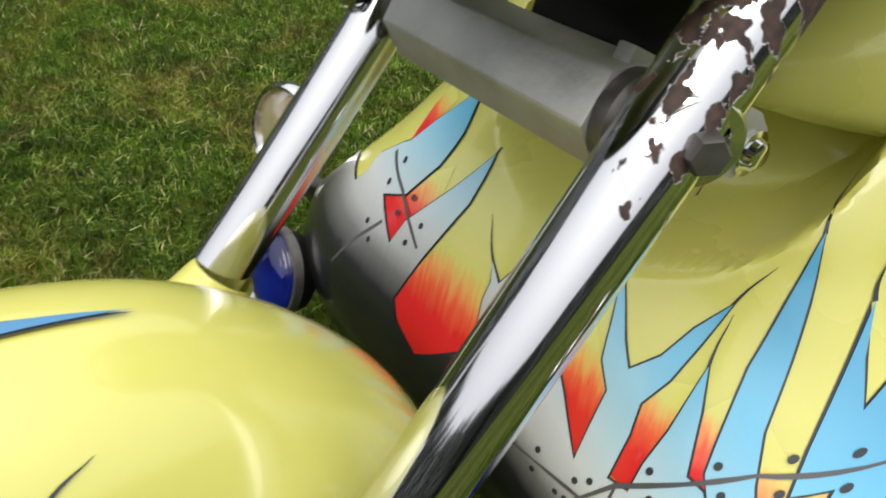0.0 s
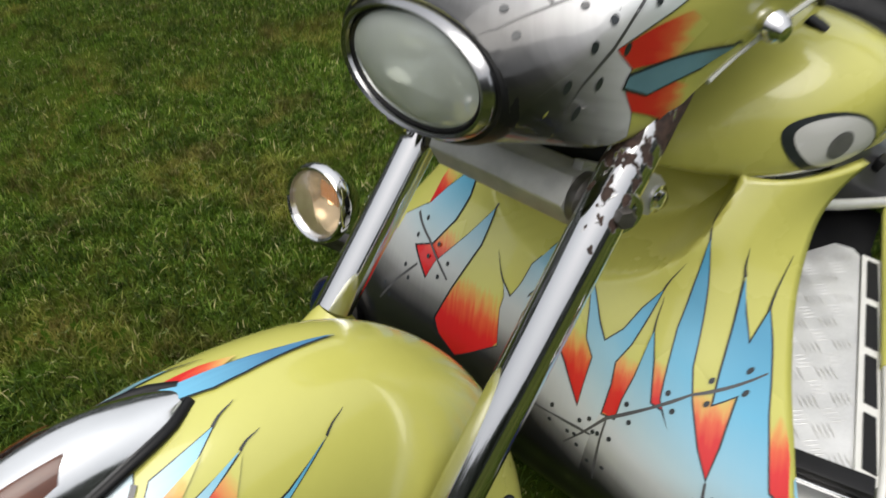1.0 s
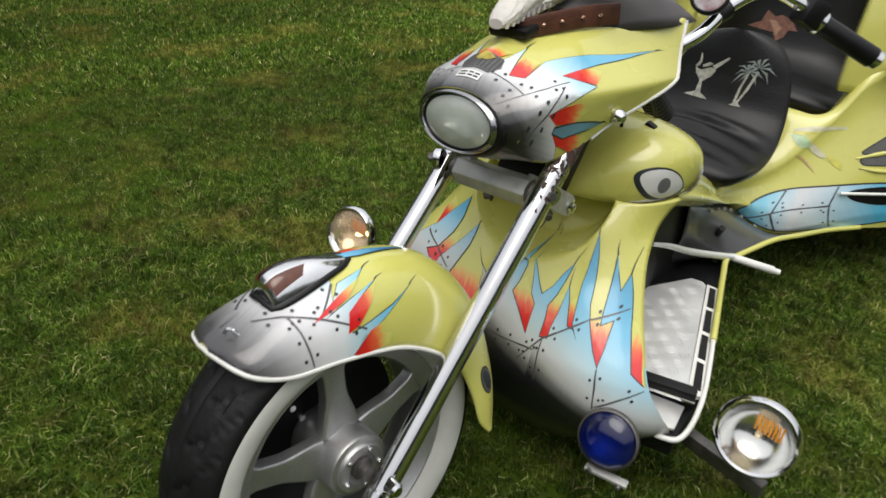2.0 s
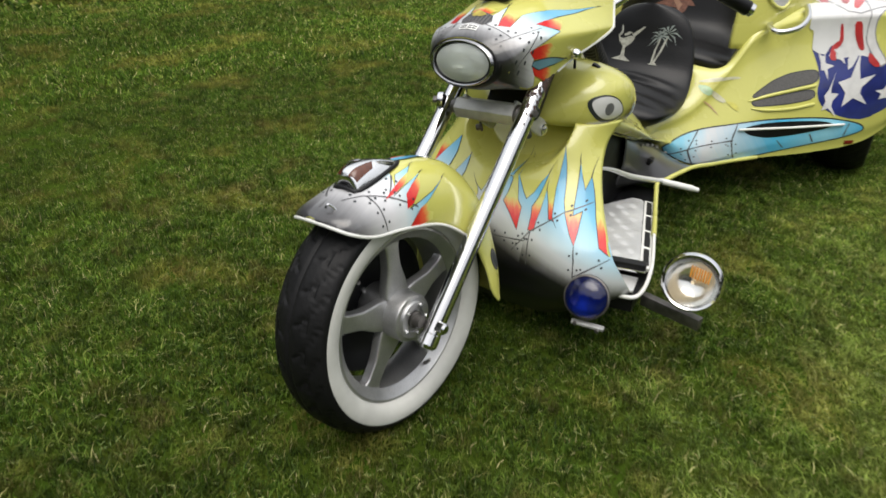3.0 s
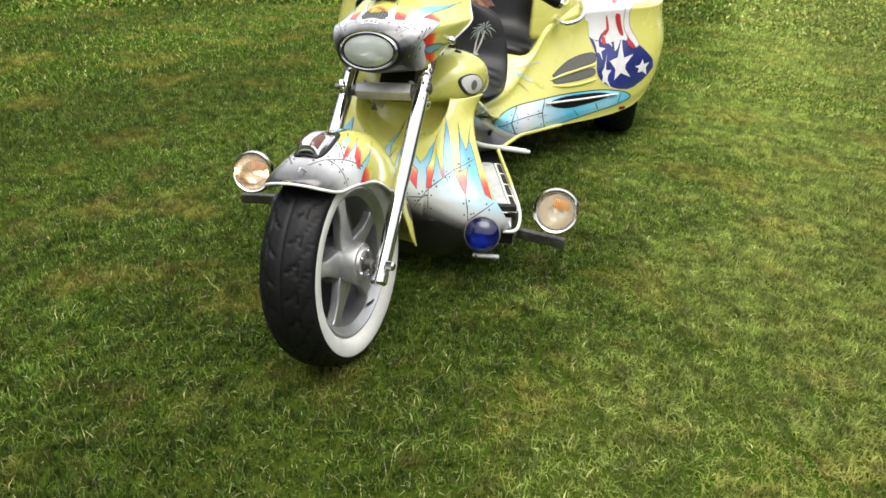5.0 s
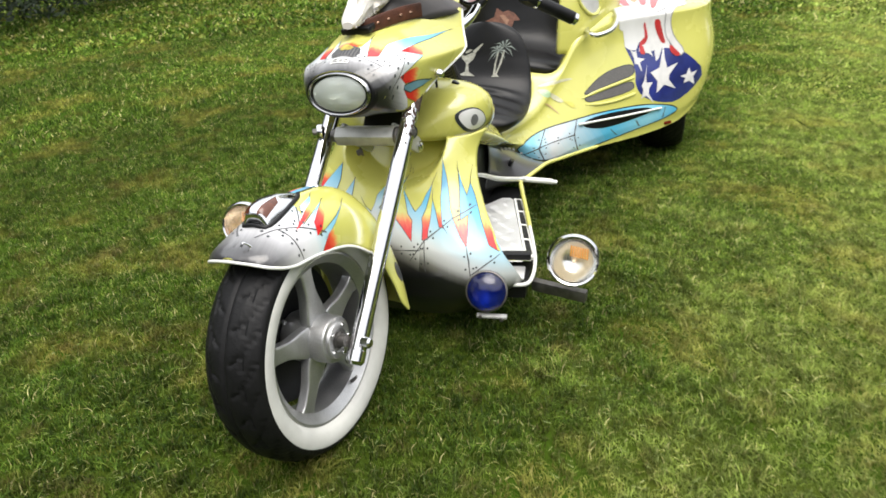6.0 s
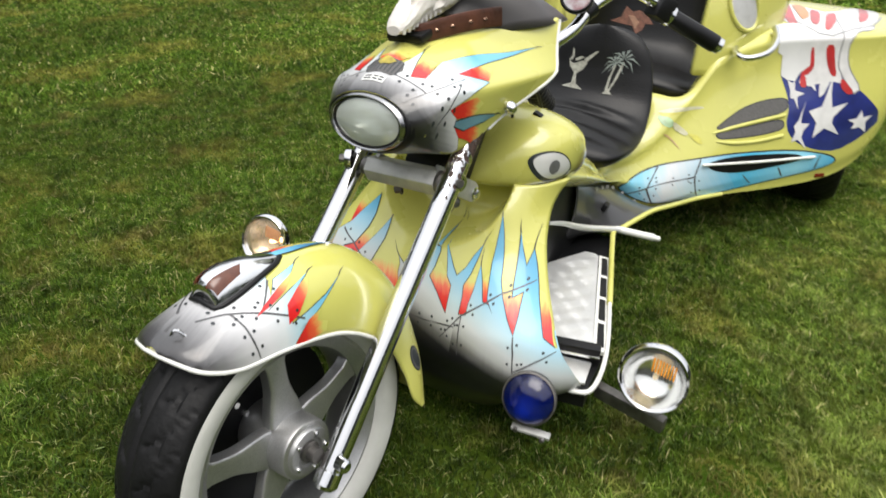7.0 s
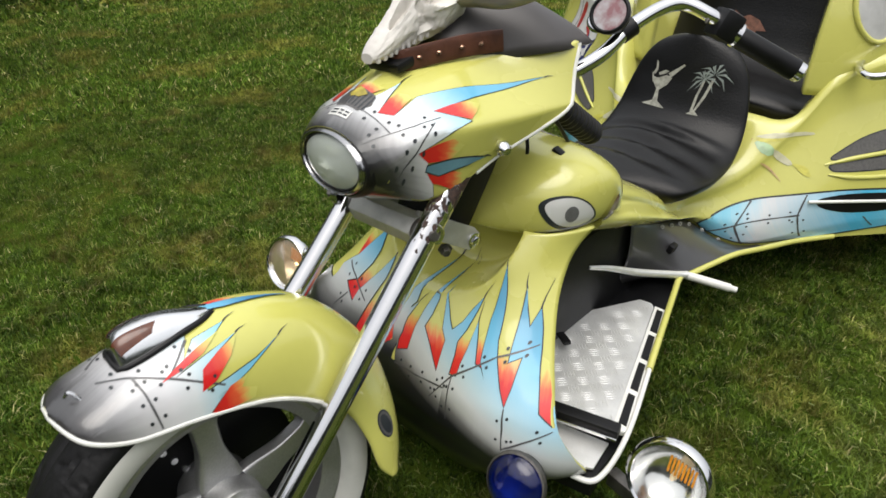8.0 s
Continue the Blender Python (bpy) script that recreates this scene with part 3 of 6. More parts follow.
bm = sheet(bm_(), fair_pt, 120, 70, wrap=True)
bmesh.ops.triangulate(bm, faces=bm.faces)
bmfair = bm.copy()
fairing = part("fairing", bm, M_YELLOW, trike, "yellow headlight fairing with airbrushed rivets and flames", STEER, 0.005)
for sd in (1, -1):
    line = []
    for i in range(26):
        y = lerp(0.60, 0.88, i / 25)
        best = max((fair_pt((k / 240) % 1, (y - 0.385) / 0.495) for k in range(-30, 8)), key=lambda p: p.x * 0.6 - p.z)
        line.append(Vector((best.x * sd, best.y, best.z)))
    line += [Vector((fair_pt(k / 120, 1).x * sd, 0.88, fair_pt(k / 120, 1).z)) for k in range(3, 12)]
    part("fairing_edge", tube(bm_(), line, 0.0045, 8), M_WHITE, fairing, "white edge trim", STEER)
HL = Matrix.Translation((0, 0.402, 0.892)) @ Matrix.Rotation(radians(90 - 3), 4, 'X') @ Matrix.Diagonal((1, 0.58, 1, 1))
part("headlight_gasket", lathe(bm_(), [(0.104, 0.02), (0.115, 0.021), (0.124, 0.012), (0.128, -0.004), (0.118, -0.03)], 64, HL), M_BLACK, fairing, "black rubber gasket", STEER)
part("headlight_rim", lathe(bm_(), [(0.094, 0.020), (0.098, 0.029), (0.103, 0.031), (0.109, 0.026), (0.111, 0.014)], 64, HL), material("smoky_chrome", (0.42, 0.42, 0.43), 0.2, 1.0, 0, 0.08, 30), fairing, "chrome headlight rim", STEER)
part("headlight_seal", lathe(bm_(), [(0.0905, 0.0235), (0.0935, 0.0262), (0.0965, 0.0235)], 64, HL), M_BLACK, fairing, "black seal ring", STEER)
part("headlight_bowl", lathe(bm_(), [(0.094, 0.022), (0.082, 0.0), (0.05, -0.03), (0.0, -0.04)], 64, HL), M_REFLECTOR, fairing, "silver reflector", STEER)
M_HEADGLASS = material("fluted_headlight_glass", (0.62, 0.67, 0.62), 0.05, 0, 0.5, 0.16, 9, 0.12, 34)
M_HEADGLASS.node_tree.nodes["Principled BSDF"].inputs["Transmission Weight"].default_value = 0.4
part("headlight_glass", lathe(bm_(), [(0.094, 0.022), (0.078, 0.029), (0.045, 0.035), (0.0, 0.037)], 64, HL), M_HEADGLASS, fairing, "grey fluted headlight glass", STEER)


def screen_pt(u, v):
    s = 2 * u - 1
    y = lerp(0.64, 0.90, v)
    base = spl(FAIR_T, min(y, 0.88))
    h = 0.095 * math.sin(math.pi * (0.08 + 0.80 * v)) ** 0.8
    w = 0.10 + 0.105 * smooth(0, 0.7, v)
    return Vector((s * w, y + 0.03 * s * s, base - 0.045 + (h + 0.03) * (1 - abs(s) ** 2.6)))


part("windscreen", sheet(bm_(), screen_pt, 28, 20), M_SMOKE, fairing, "dark smoked low windscreen", STEER, 0.004)

# one black block for the steering head and the shaded hollow round it
part("steering_head_hollow", block(bm_(), 0.15, 0.12, 0.30, Matrix.Translation((0.005, 0.695, 0.80)) @ Matrix.Rotation(radians(-38), 4, 'X'), 0.03), M_BLACK, trike, "black block filling the shaded hollow round the steering head", STEER)
for s in (-1, 1):
    stud = part("fairing_stud", lathe(bm_(), [(0.0, 0.026), (0.008, 0.025), (0.014, 0.018), (0.016, 0.008), (0.012, 0.004), (0.012, -0.012)], 24, toward((0.196 * s, 0.648, 0.888), (s, -0.25, -0.25))), M_CHROME, fairing, "chrome domed stud", STEER)
for k, (x0, y0, z0, x1, y1, z1) in enumerate(((0.05, 0.80, 0.93, 0.10, 0.82, 0.72), (0.10, 0.86, 0.94, 0.12, 0.98, 0.76))):
    part("control_cable", tube(bm_(), arc([(x0, y0, z0), (lerp(x0, x1, 0.4) + 0.03, y0 + 0.03, lerp(z0, z1, 0.4)), (x1, y1, z1)], 8), 0.0045, 8), M_BLACK, trike, "black control cable", STEER)

bm = bm_()
pts = [Vector((0.105, 0.96, 0.885)).lerp(Vector((0.075, 1.20, 0.735)), k / 60) for k in range(61)]
part("ribbed_bellows", tube(bm, pts, [0.030 + 0.007 * math.sin(k * 2 * math.pi / 6) for k in range(61)], 22), M_BLACK, trike, "black ribbed rubber bellows below the handlebar")
# handlebar
for s in (-1, 1):
    bar = part("handlebar", tube(bm_(), arc([(0.13 * s, 0.86, 0.95), (0.19 * s, 0.97, 1.0), (0.21 * s, 1.07, 1.055), (0.25 * s, 1.17, 1.085), (0.31 * s, 1.215, 1.055), (0.355 * s, 1.265, 1.005)], 8), 0.016, 18), M_CHROME, trike, "chrome handlebar", STEER)
    part("grip", tube(bm_(), [(0.345 * s, 1.258, 1.012), (0.35 * s, 1.262, 1.008), (0.466 * s, 1.322, 0.932), (0.469 * s, 1.324, 0.930)], [0.018, 0.0245, 0.0245, 0.021], 24), M_BLACK, bar, "black rubber grip", STEER)
    part("switch_box", block(bm_(), 0.060, 0.066, 0.056, toward((0.332 * s, 1.240, 1.032), (0.09 * s, 0.14, -0.10)), 0.012), M_BLACK, bar, "black switch box", STEER)
    part("grip_collar", tube(bm_(), [(0.345 * s, 1.257, 1.013), (0.352 * s, 1.263, 1.007)], 0.029, 20), M_CHROME, bar, "chrome collar", STEER)
    part("bar_clamp", tube(bm_(), [(0.197 * s, 1.035, 1.037), (0.208 * s, 1.065, 1.052)], 0.023, 18), M_BLACK, bar, "black bar clamp", STEER)
    for o in (-0.014, 0.0, 0.014):
        part("switch_button", block(bm_(), 0.009, 0.010, 0.008, toward((0.320 * s + o * 0.6, 1.212 + o, 1.047), (-0.1 * s, -0.9, 0.5)), 0.002), M_STEEL, bar, "small switch button", STEER)
    gm = toward((0.195 * s, 1.0, 1.085), (0.25 * s, -0.85, 0.45))
    gauge = part("gauge", lathe(bm_(), [(0.0, -0.03), (0.03, -0.028), (0.042, -0.01), (0.045, 0.006), (0.040, 0.010), (0.036, 0.006)], 32, gm), M_BLACK, bar, "round black gauge housing", STEER)
    part("gauge_face", lathe(bm_(), [(0.037, 0.005), (0.0, 0.006)], 32, gm), P_GAUGE, gauge, "gauge face with a painted pale and pink reflection", STEER)
    part("grip_end", tube(bm_(), [(0.468 * s, 1.323, 0.931), (0.478 * s, 1.328, 0.924), (0.481 * s, 1.330, 0.922)], [0.0225, 0.022, 0.015], 18), M_CHROME, bar, "", STEER)

# animal skull strapped on the fairing
def skull_pt(u, v):
    y = lerp(0.492, 0.745, v)
    w = spl([(0, 0.018), (0.08, 0.030), (0.3, 0.036), (0.5, 0.052), (0.66, 0.076), (0.85, 0.066), (1.0, 0.022)], v)
    zt = spl([(0, 1.078), (0.08, 1.100), (0.2, 1.128), (0.35, 1.166), (0.5, 1.196), (0.65, 1.214), (0.8, 1.218), (1.0, 1.185)], v)
    zb = spl([(0, 1.058), (0.3, 1.066), (0.6, 1.084), (0.85, 1.11), (1.0, 1.14)], v)
    a = 2 * math.pi * u
    r = 1.0
    for ang in (0.52, math.pi - 0.52):
        d = math.hypot((v - 0.60) / 0.11, (a - ang) / 0.50)
        r -= 0.66 * (1 - smooth(0.74, 0.98, d))
        r += 0.13 * (smooth(0.8, 1.05, d) - smooth(1.05, 1.5, d))
        d = math.hypot((v - 0.30) / 0.13, (a - (math.pi / 2 + (ang - math.pi / 2) * 0.62)) / 0.34)
        r -= 0.60 * (1 - smooth(0.62, 1.0, d))
    r -= 0.30 * (1 - smooth(0.6, 1.0, math.hypot((v - 0.46) / 0.07, (abs(math.cos(a)) - 0.9) / 0.16))) * (math.sin(a) > -0.5)
    r += 0.06 * noise.noise(Vector((v * 14, math.cos(a) * 3, math.sin(a) * 3))) + 0.03 * noise.noise(Vector((v * 40, math.cos(a) * 9, math.sin(a) * 9)))
    return Vector((w * r * math.cos(a), y, (zt + zb) / 2 + (zt - zb) / 2 * r * math.sin(a)))


skull = tagged(part("animal_skull", sheet(bm_(), skull_pt, 120, 180, wrap=True, caps=True), M_BONE, None, "", STEER), "bleached horned animal skull strapped on the yellow fairing", "skull")
for s in (-1, 1):
    hp = arc([(0.05 * s, 0.685, 1.165), (0.10 * s, 0.690, 1.163), (0.17 * s, 0.71, 1.155), (0.24 * s, 0.735, 1.175), (0.29 * s, 0.75, 1.23)], 8)
    part("horn", tube(bm_(), hp, [lerp(0.029, 0.006, (k / 32) ** 1.2) for k in range(33)], 18), M_HORN, skull, "pale curved horn", STEER)
    for k in range(9):
        p = skull_pt(0.88, 0.05 + 0.055 * k)
        p = Vector((p.x * s * 0.97, p.y, p.z + 0.003))
        part("tooth", lathe(bm_(), [(0, -0.009), (0.0042, -0.008), (0.0058, -0.002), (0.0052, 0.006)], 8, Matrix.Translation(p) @ Matrix.Rotation(radians(8 * (k % 3 - 1)), 4, 'X')), M_BONE, skull, "", STEER)
strap = tagged(new("leather_strap"), "studded tooled brown leather strap under the skull", "strap")
sp_ = arc([(-0.125, 0.735, 1.062), (-0.085, 0.64, 1.056), (-0.04, 0.57, 1.050), (0.02, 0.548, 1.046), (0.06, 0.59, 1.056), (0.10, 0.67, 1.064), (0.128, 0.735, 1.064)], 10)


def band(u, v):
    k = v * (len(sp_) - 1)
    i = min(len(sp_) - 2, int(k))
    p = sp_[i].lerp(sp_[i + 1], k - i)
    d = (sp_[i + 1] - sp_[i]).normalized()
    out = Vector((d.y, -d.x, 0)).normalized()
    a = 2 * math.pi * u
    return p + Vector((0, 0, 0.007 + 0.022 * math.copysign(abs(math.sin(a)) ** 0.5, math.sin(a)))) + out * 0.004 * math.copysign(abs(math.cos(a)) ** 0.5, math.cos(a))


sheet_bm = sheet(bm_(), band, 16, 60, wrap=True, caps=True)
band_ob = part("band", sheet_bm, M_BROWN, strap, "tooled brown leather band", STEER)
for k in range(3, 58, 5):
    p = band(0.0, k / 60)
    q = sp_[round(k / 60 * (len(sp_) - 1))]
    part("stud", lathe(bm_(), [(0, 0.004), (0.004, 0.003), (0.006, 0)], 12, toward(p, (p - q).normalized() if (p - q).length > 1e-5 else (0, -1, 0))), M_COPPER, strap, "copper stud", STEER)
part("pad", block(bm_(), 0.10, 0.06, 0.02, Matrix.Translation((0.0, 0.555, 1.052)) @ Matrix.Rotation(radians(14), 4, 'X'), 0.006), M_BLACK, strap, "black pad", STEER)

# front cowl
XE = [(0.07, 0.36), (0.15, 0.45), (0.20, 0.485), (0.26, 0.468), (0.33, 0.425), (0.40, 0.375), (0.45, 0.340), (0.52, 0.302), (0.57, 0.284), (0.60, 0.280), (0.63, 0.286), (0.66, 0.300)]
YE = [(0.07, 0.74), (0.15, 0.66), (0.20, 0.62), (0.26, 0.585), (0.33, 0.575), (0.40, 0.63), (0.45, 0.675), (0.52, 0.735), (0.60, 0.815), (0.66, 0.87)]
YF = [(0.07, 0.53), (0.15, 0.495), (0.20, 0.488), (0.26, 0.480), (0.33, 0.495), (0.36, 0.512), (0.40, 0.54), (0.45, 0.58), (0.50, 0.625), (0.55, 0.655), (0.60, 0.68), (0.66, 0.74)]


def cowl_pt(u, v):
    s = 2 * u - 1
    z = lerp(0.07, 0.66, v)
    xe, ye, yf = spl(XE, z), spl(YE, z), spl(YF, z)
    x = s * xe
    y = yf + (ye - yf) * abs(s) ** 6
    d = math.hypot(x / 0.19, (z - 0.635) / 0.15)
    y += 0.13 * (1 - smooth(0.84, 1.0, d))
    return Vector((x, y, z))


bm = sheet(bm_(), cowl_pt, 110, 90)
bmesh.ops.triangulate(bm, faces=bm.faces)
bmcowl = bm.copy()
cowl = part("front_cowl", bm, M_YELLOW, trike, "yellow leg shield airbrushed with flames over riveted metal", None, 0.012, face=(0, -1, 0))

def pad_cover(bm):
    def f(u, v):
        s = 2 * u - 1
        y = lerp(0.90, 1.10, v)
        return Vector((s * 0.13, y, spl(TT, y) + 0.007 - 0.020 * s * s - 0.012 * (2 * v - 1) ** 4))
    return sheet(bm, f, 20, 16)


# tank with the painted eyes
TW = [(0.70, 0.095), (0.73, 0.165), (0.77, 0.235), (0.84, 0.284), (0.92, 0.298), (1.0, 0.288), (1.08, 0.25), (1.18, 0.205), (1.3, 0.19)]
TT = [(0.70, 0.690), (0.73, 0.735), (0.77, 0.785), (0.84, 0.825), (0.92, 0.825), (1.0, 0.79), (1.08, 0.72), (1.18, 0.61), (1.3, 0.50)]
TB = [(0.70, 0.655), (0.73, 0.640), (0.77, 0.628), (0.84, 0.614), (0.92, 0.604), (1.0, 0.590), (1.08, 0.555), (1.18, 0.50), (1.3, 0.45)]


def tank_pt(u, v):
    y = lerp(0.70, 1.3, v)
    w, t, b = spl(TW, y), spl(TT, y), spl(TB, y)
    a = 2 * math.pi * u
    sz = math.sin(a)
    return Vector((w * math.copysign(abs(math.cos(a)) ** 0.6, math.cos(a)), y, (t + b) / 2 + (t - b) / 2 * math.copysign(abs(sz) ** 0.7, sz)))


bm = sheet(bm_(), tank_pt, 72, 60, wrap=True, caps=True)
bmesh.ops.triangulate(bm, faces=bm.faces)
bmtank = bm.copy()
tank = part("tank", bm, M_YELLOW, trike, "yellow fuel tank shell with a painted eye on each side")

for s in (-1, 1):
    part("clip", block(bm_(), 0.028, 0.022, 0.026, Matrix.Translation((0.186 * s, 0.862, 0.812)) @ Matrix.Rotation(radians(25 * s), 4, 'Y'), 0.006), M_BLACK, tank, "black rubber clip")
part("grey_cover", pad_cover(bm_()), material("pale_grey_cover", (0.42, 0.40, 0.38), 0.4, 0, 0.3, 0.2, 30, 0.1, 120), tank, "pale grey top cover")
# dark tunnel under the tank
part("engine_tunnel", block(bm_(), 0.34, 0.95, 0.42, Matrix.Translation((0, 1.18, 0.28)), 0.05), M_BLACK, trike, "dark lacquered tunnel beside the footboards")

# rear body
WL = [(1.0, 0.225), (1.2, 0.215), (1.5, 0.20), (1.7, 0.20), (1.8, 0.245), (1.9, 0.325), (2.06, 0.48), (2.16, 0.58), (2.37, 0.78), (2.56, 0.96), (2.70, 1.06), (2.9, 1.10), (3.2, 1.10), (3.4, 1.04), (3.5, 0.9)]
WT = [(1.0, 0.205), (1.2, 0.200), (1.5, 0.19), (1.7, 0.175), (1.9, 0.235), (2.06, 0.33), (2.2, 0.42), (2.4, 0.60), (2.56, 0.80), (2.72, 0.99), (2.9, 1.06), (3.2, 1.06), (3.4, 0.98), (3.5, 0.82)]
ZL = [(1.0, 0.56), (1.17, 0.495), (1.39, 0.415), (1.55, 0.365), (1.68, 0.315), (1.76, 0.262), (1.83, 0.20), (1.92, 0.15), (2.1, 0.175), (2.4, 0.19), (2.58, 0.225), (2.7, 0.29), (2.9, 0.36), (3.2, 0.34), (3.5, 0.30)]
ZT = [(1.0, 0.70), (1.2, 0.625), (1.35, 0.555), (1.47, 0.49), (1.58, 0.43), (1.7, 0.40), (1.95, 0.44), (2.1, 0.60), (2.2, 0.74), (2.35, 0.82), (2.6, 0.85), (3.0, 0.87), (3.4, 0.82), (3.5, 0.76)]


def rear_pt(u, v):
    y = lerp(1.0, 3.5, v)
    wl, wt, zl, zt = (spl(k, y) for k in (WL, WT, ZL, ZT))
    s = 2 * u - 1
    q = abs(s)
    # across: half the width is the top, half the side
    if q > 0.45:
        k = (q - 0.45) / 0.55
        z = lerp(zt - 0.05, zl, k)
        x = lerp(wt, wl, 0.45 * smooth(0, 0.8, k) + 0.55 * k * k * (2 - k)) + 0.03 * math.sin(math.pi * k) ** 2 - 0.02 * smooth(0.85, 1, k)
    else:
        k = q / 0.45
        x = wt * math.sin(k * math.pi / 2) ** 0.9
        z = zt - 0.05 * k ** 3
    well = smooth(2.06, 2.2, y) * (1 - smooth(2.75, 2.95, y))
    if q < 0.45:
        z -= max(0, zt - 0.50) * well * (1 - smooth(0.26, 0.42, x))
    return Vector((math.copysign(x, s), y, z))


bm = sheet(bm_(), rear_pt, 144, 140, caps=True)
bmesh.ops.triangulate(bm, faces=bm.faces)
bmrear = bm.copy()
bmt = bm_()
bmt.faces.new([bmt.verts.new(rear_pt(k / 48, 1.0)) for k in range(49)])
rear_body = part("rear_body", bm, M_YELLOW, trike, "yellow flared rear body with stars and stripes airbrushing")
part("tail_panel", bmt, M_YELLOW, rear_body, "yellow tail panel", None, 0.01)

# grey side panels between the footwell edge and the body
M_PANEL = material("charcoal_lacquer", (0.050, 0.050, 0.053), 0.32, 0, 0.4, 0.3, 6)
for s in (-1, 1):
    lower = arc([(0.160 * s, 1.30, 0.222), (0.215 * s, 1.42, 0.215), (0.306 * s, 1.507, 0.220), (0.340 * s, 1.601, 0.232), (0.372 * s, 1.71, 0.232), (0.415 * s, 1.86, 0.208)], 8)
    edge = [rear_pt(1.0, (lerp(1.30, 1.97, k / (len(lower) - 1)) - 1.0) / 2.5) for k in range(len(lower))]
    upper = [Vector(((p.x - 0.004) * s, p.y, p.z + 0.006)) for p in edge]
    panel = part("side_panel", sheet(bm_(), lambda u, v: lower[round(u * (len(lower) - 1))].lerp(upper[round(u * (len(upper) - 1))], v) + Vector((0.016 * s * math.sin(math.pi * v), 0, 0)), len(lower) - 1, 10), M_PANEL, trike, "dark grey riveted side panel", None, 0.004)
    for k in range(6):
        p = lower[12 + 4 * k].lerp(upper[12 + 4 * k], 0.86) + Vector((0.010 * s, -0.004, 0.002))
        part("rivet", lathe(bm_(), [(0.0025, 0.004), (0.006, 0.004), (0.0075, 0.0)], 12, toward(p, (s, -0.6, 0.3))), M_ALU, panel, "pale rivet washer")

# rear wheels
for s in (-1, 1):
    m = toward((0.875 * s, 2.96, 0.30), (s, 0, 0))
    rw = part("rear_wheel", lathe(bm_(), [(0.05, 0.04), (0.19, 0.05), (0.215, 0.10), (0.22, 0.10), (0.22, -0.1), (0.19, -0.1)], 48, m), M_CAST, trike, "grey rear wheel rim")
    part("tyre", tyre_mesh(0.345, 0.215, 0.26, m), M_RUBBER, rw, "wide black rear tyre")

# seats
def egg(w0, w1, y0, y1, power=2.4):
    """Half width over a 0..1 run for an egg outline, wide at w0 and narrow at w1."""
    def half(v):
        return lerp(w0, w1, v) * max(0.0, 1 - abs(2 * v - 1) ** power) ** (1 / power)
    return half


def cushion(bm, along_pts, half, thick, dome=0.03, n=30, m=26, creases=0):
    """A padded shell: a centre line of (y, z), a half width for each step, and a thickness below it."""
    ys = [(i, p[0]) for i, p in enumerate(along_pts)]
    zs = [(i, p[1]) for i, p in enumerate(along_pts)]
    last = len(along_pts) - 1

    def at(v):
        return Vector((0, spl(ys, v * last), spl(zs, v * last)))

    def f(u, v):
        vv = 0.004 + 0.992 * v
        p = at(vv)
        d = (at(min(1, vv + 0.01)) - at(max(0, vv - 0.01))).normalized()
        nrm = Vector((0, -d.z, d.y))
        a = 2 * math.pi * u
        x = half(vv) * math.copysign(abs(math.cos(a)) ** 0.7, math.cos(a))
        up = math.sin(a)
        r = x / max(half(vv), 1e-4)
        h = (dome * (1 - r * r) + 0.3 * thick) * up if up > 0 else thick * 0.7 * up
        if up > 0 and creases:
            h += 0.015 * math.sin(vv * creases + 2.2 * r * r + 1.2 * math.sin(3 * r)) * (1 - abs(r)) * smooth(0.1, 0.2, vv) * (1 - smooth(0.42, 0.52, vv))
        return p + Vector((x, 0, 0)) + nrm * h
    sheet(bm, f, n, m, wrap=True, caps=True)
    return bm


RIDER = [(1.47, 0.452), (1.55, 0.478), (1.70, 0.475), (1.84, 0.495), (1.93, 0.56), (1.975, 0.66), (2.0, 0.76), (2.02, 0.842)]
seat = part("rider_seat", cushion(bm_(), RIDER, egg(0.30, 0.20, 0, 1, 2.9), 0.10, 0.022, 40, 90, 55), M_LEATHER, trike, "black leather bucket seat with embroidered backrest and soft creases")
PILLION = [(2.18, 0.545), (2.25, 0.575), (2.40, 0.585), (2.52, 0.66), (2.58, 0.80), (2.62, 0.96), (2.66, 1.12)]
pseat = part("passenger_seat", cushion(bm_(), PILLION, egg(0.36, 0.33, 0, 1, 4), 0.14, 0.03, 40, 60), M_LEATHER, trike, "black leather passenger seat set into the body")

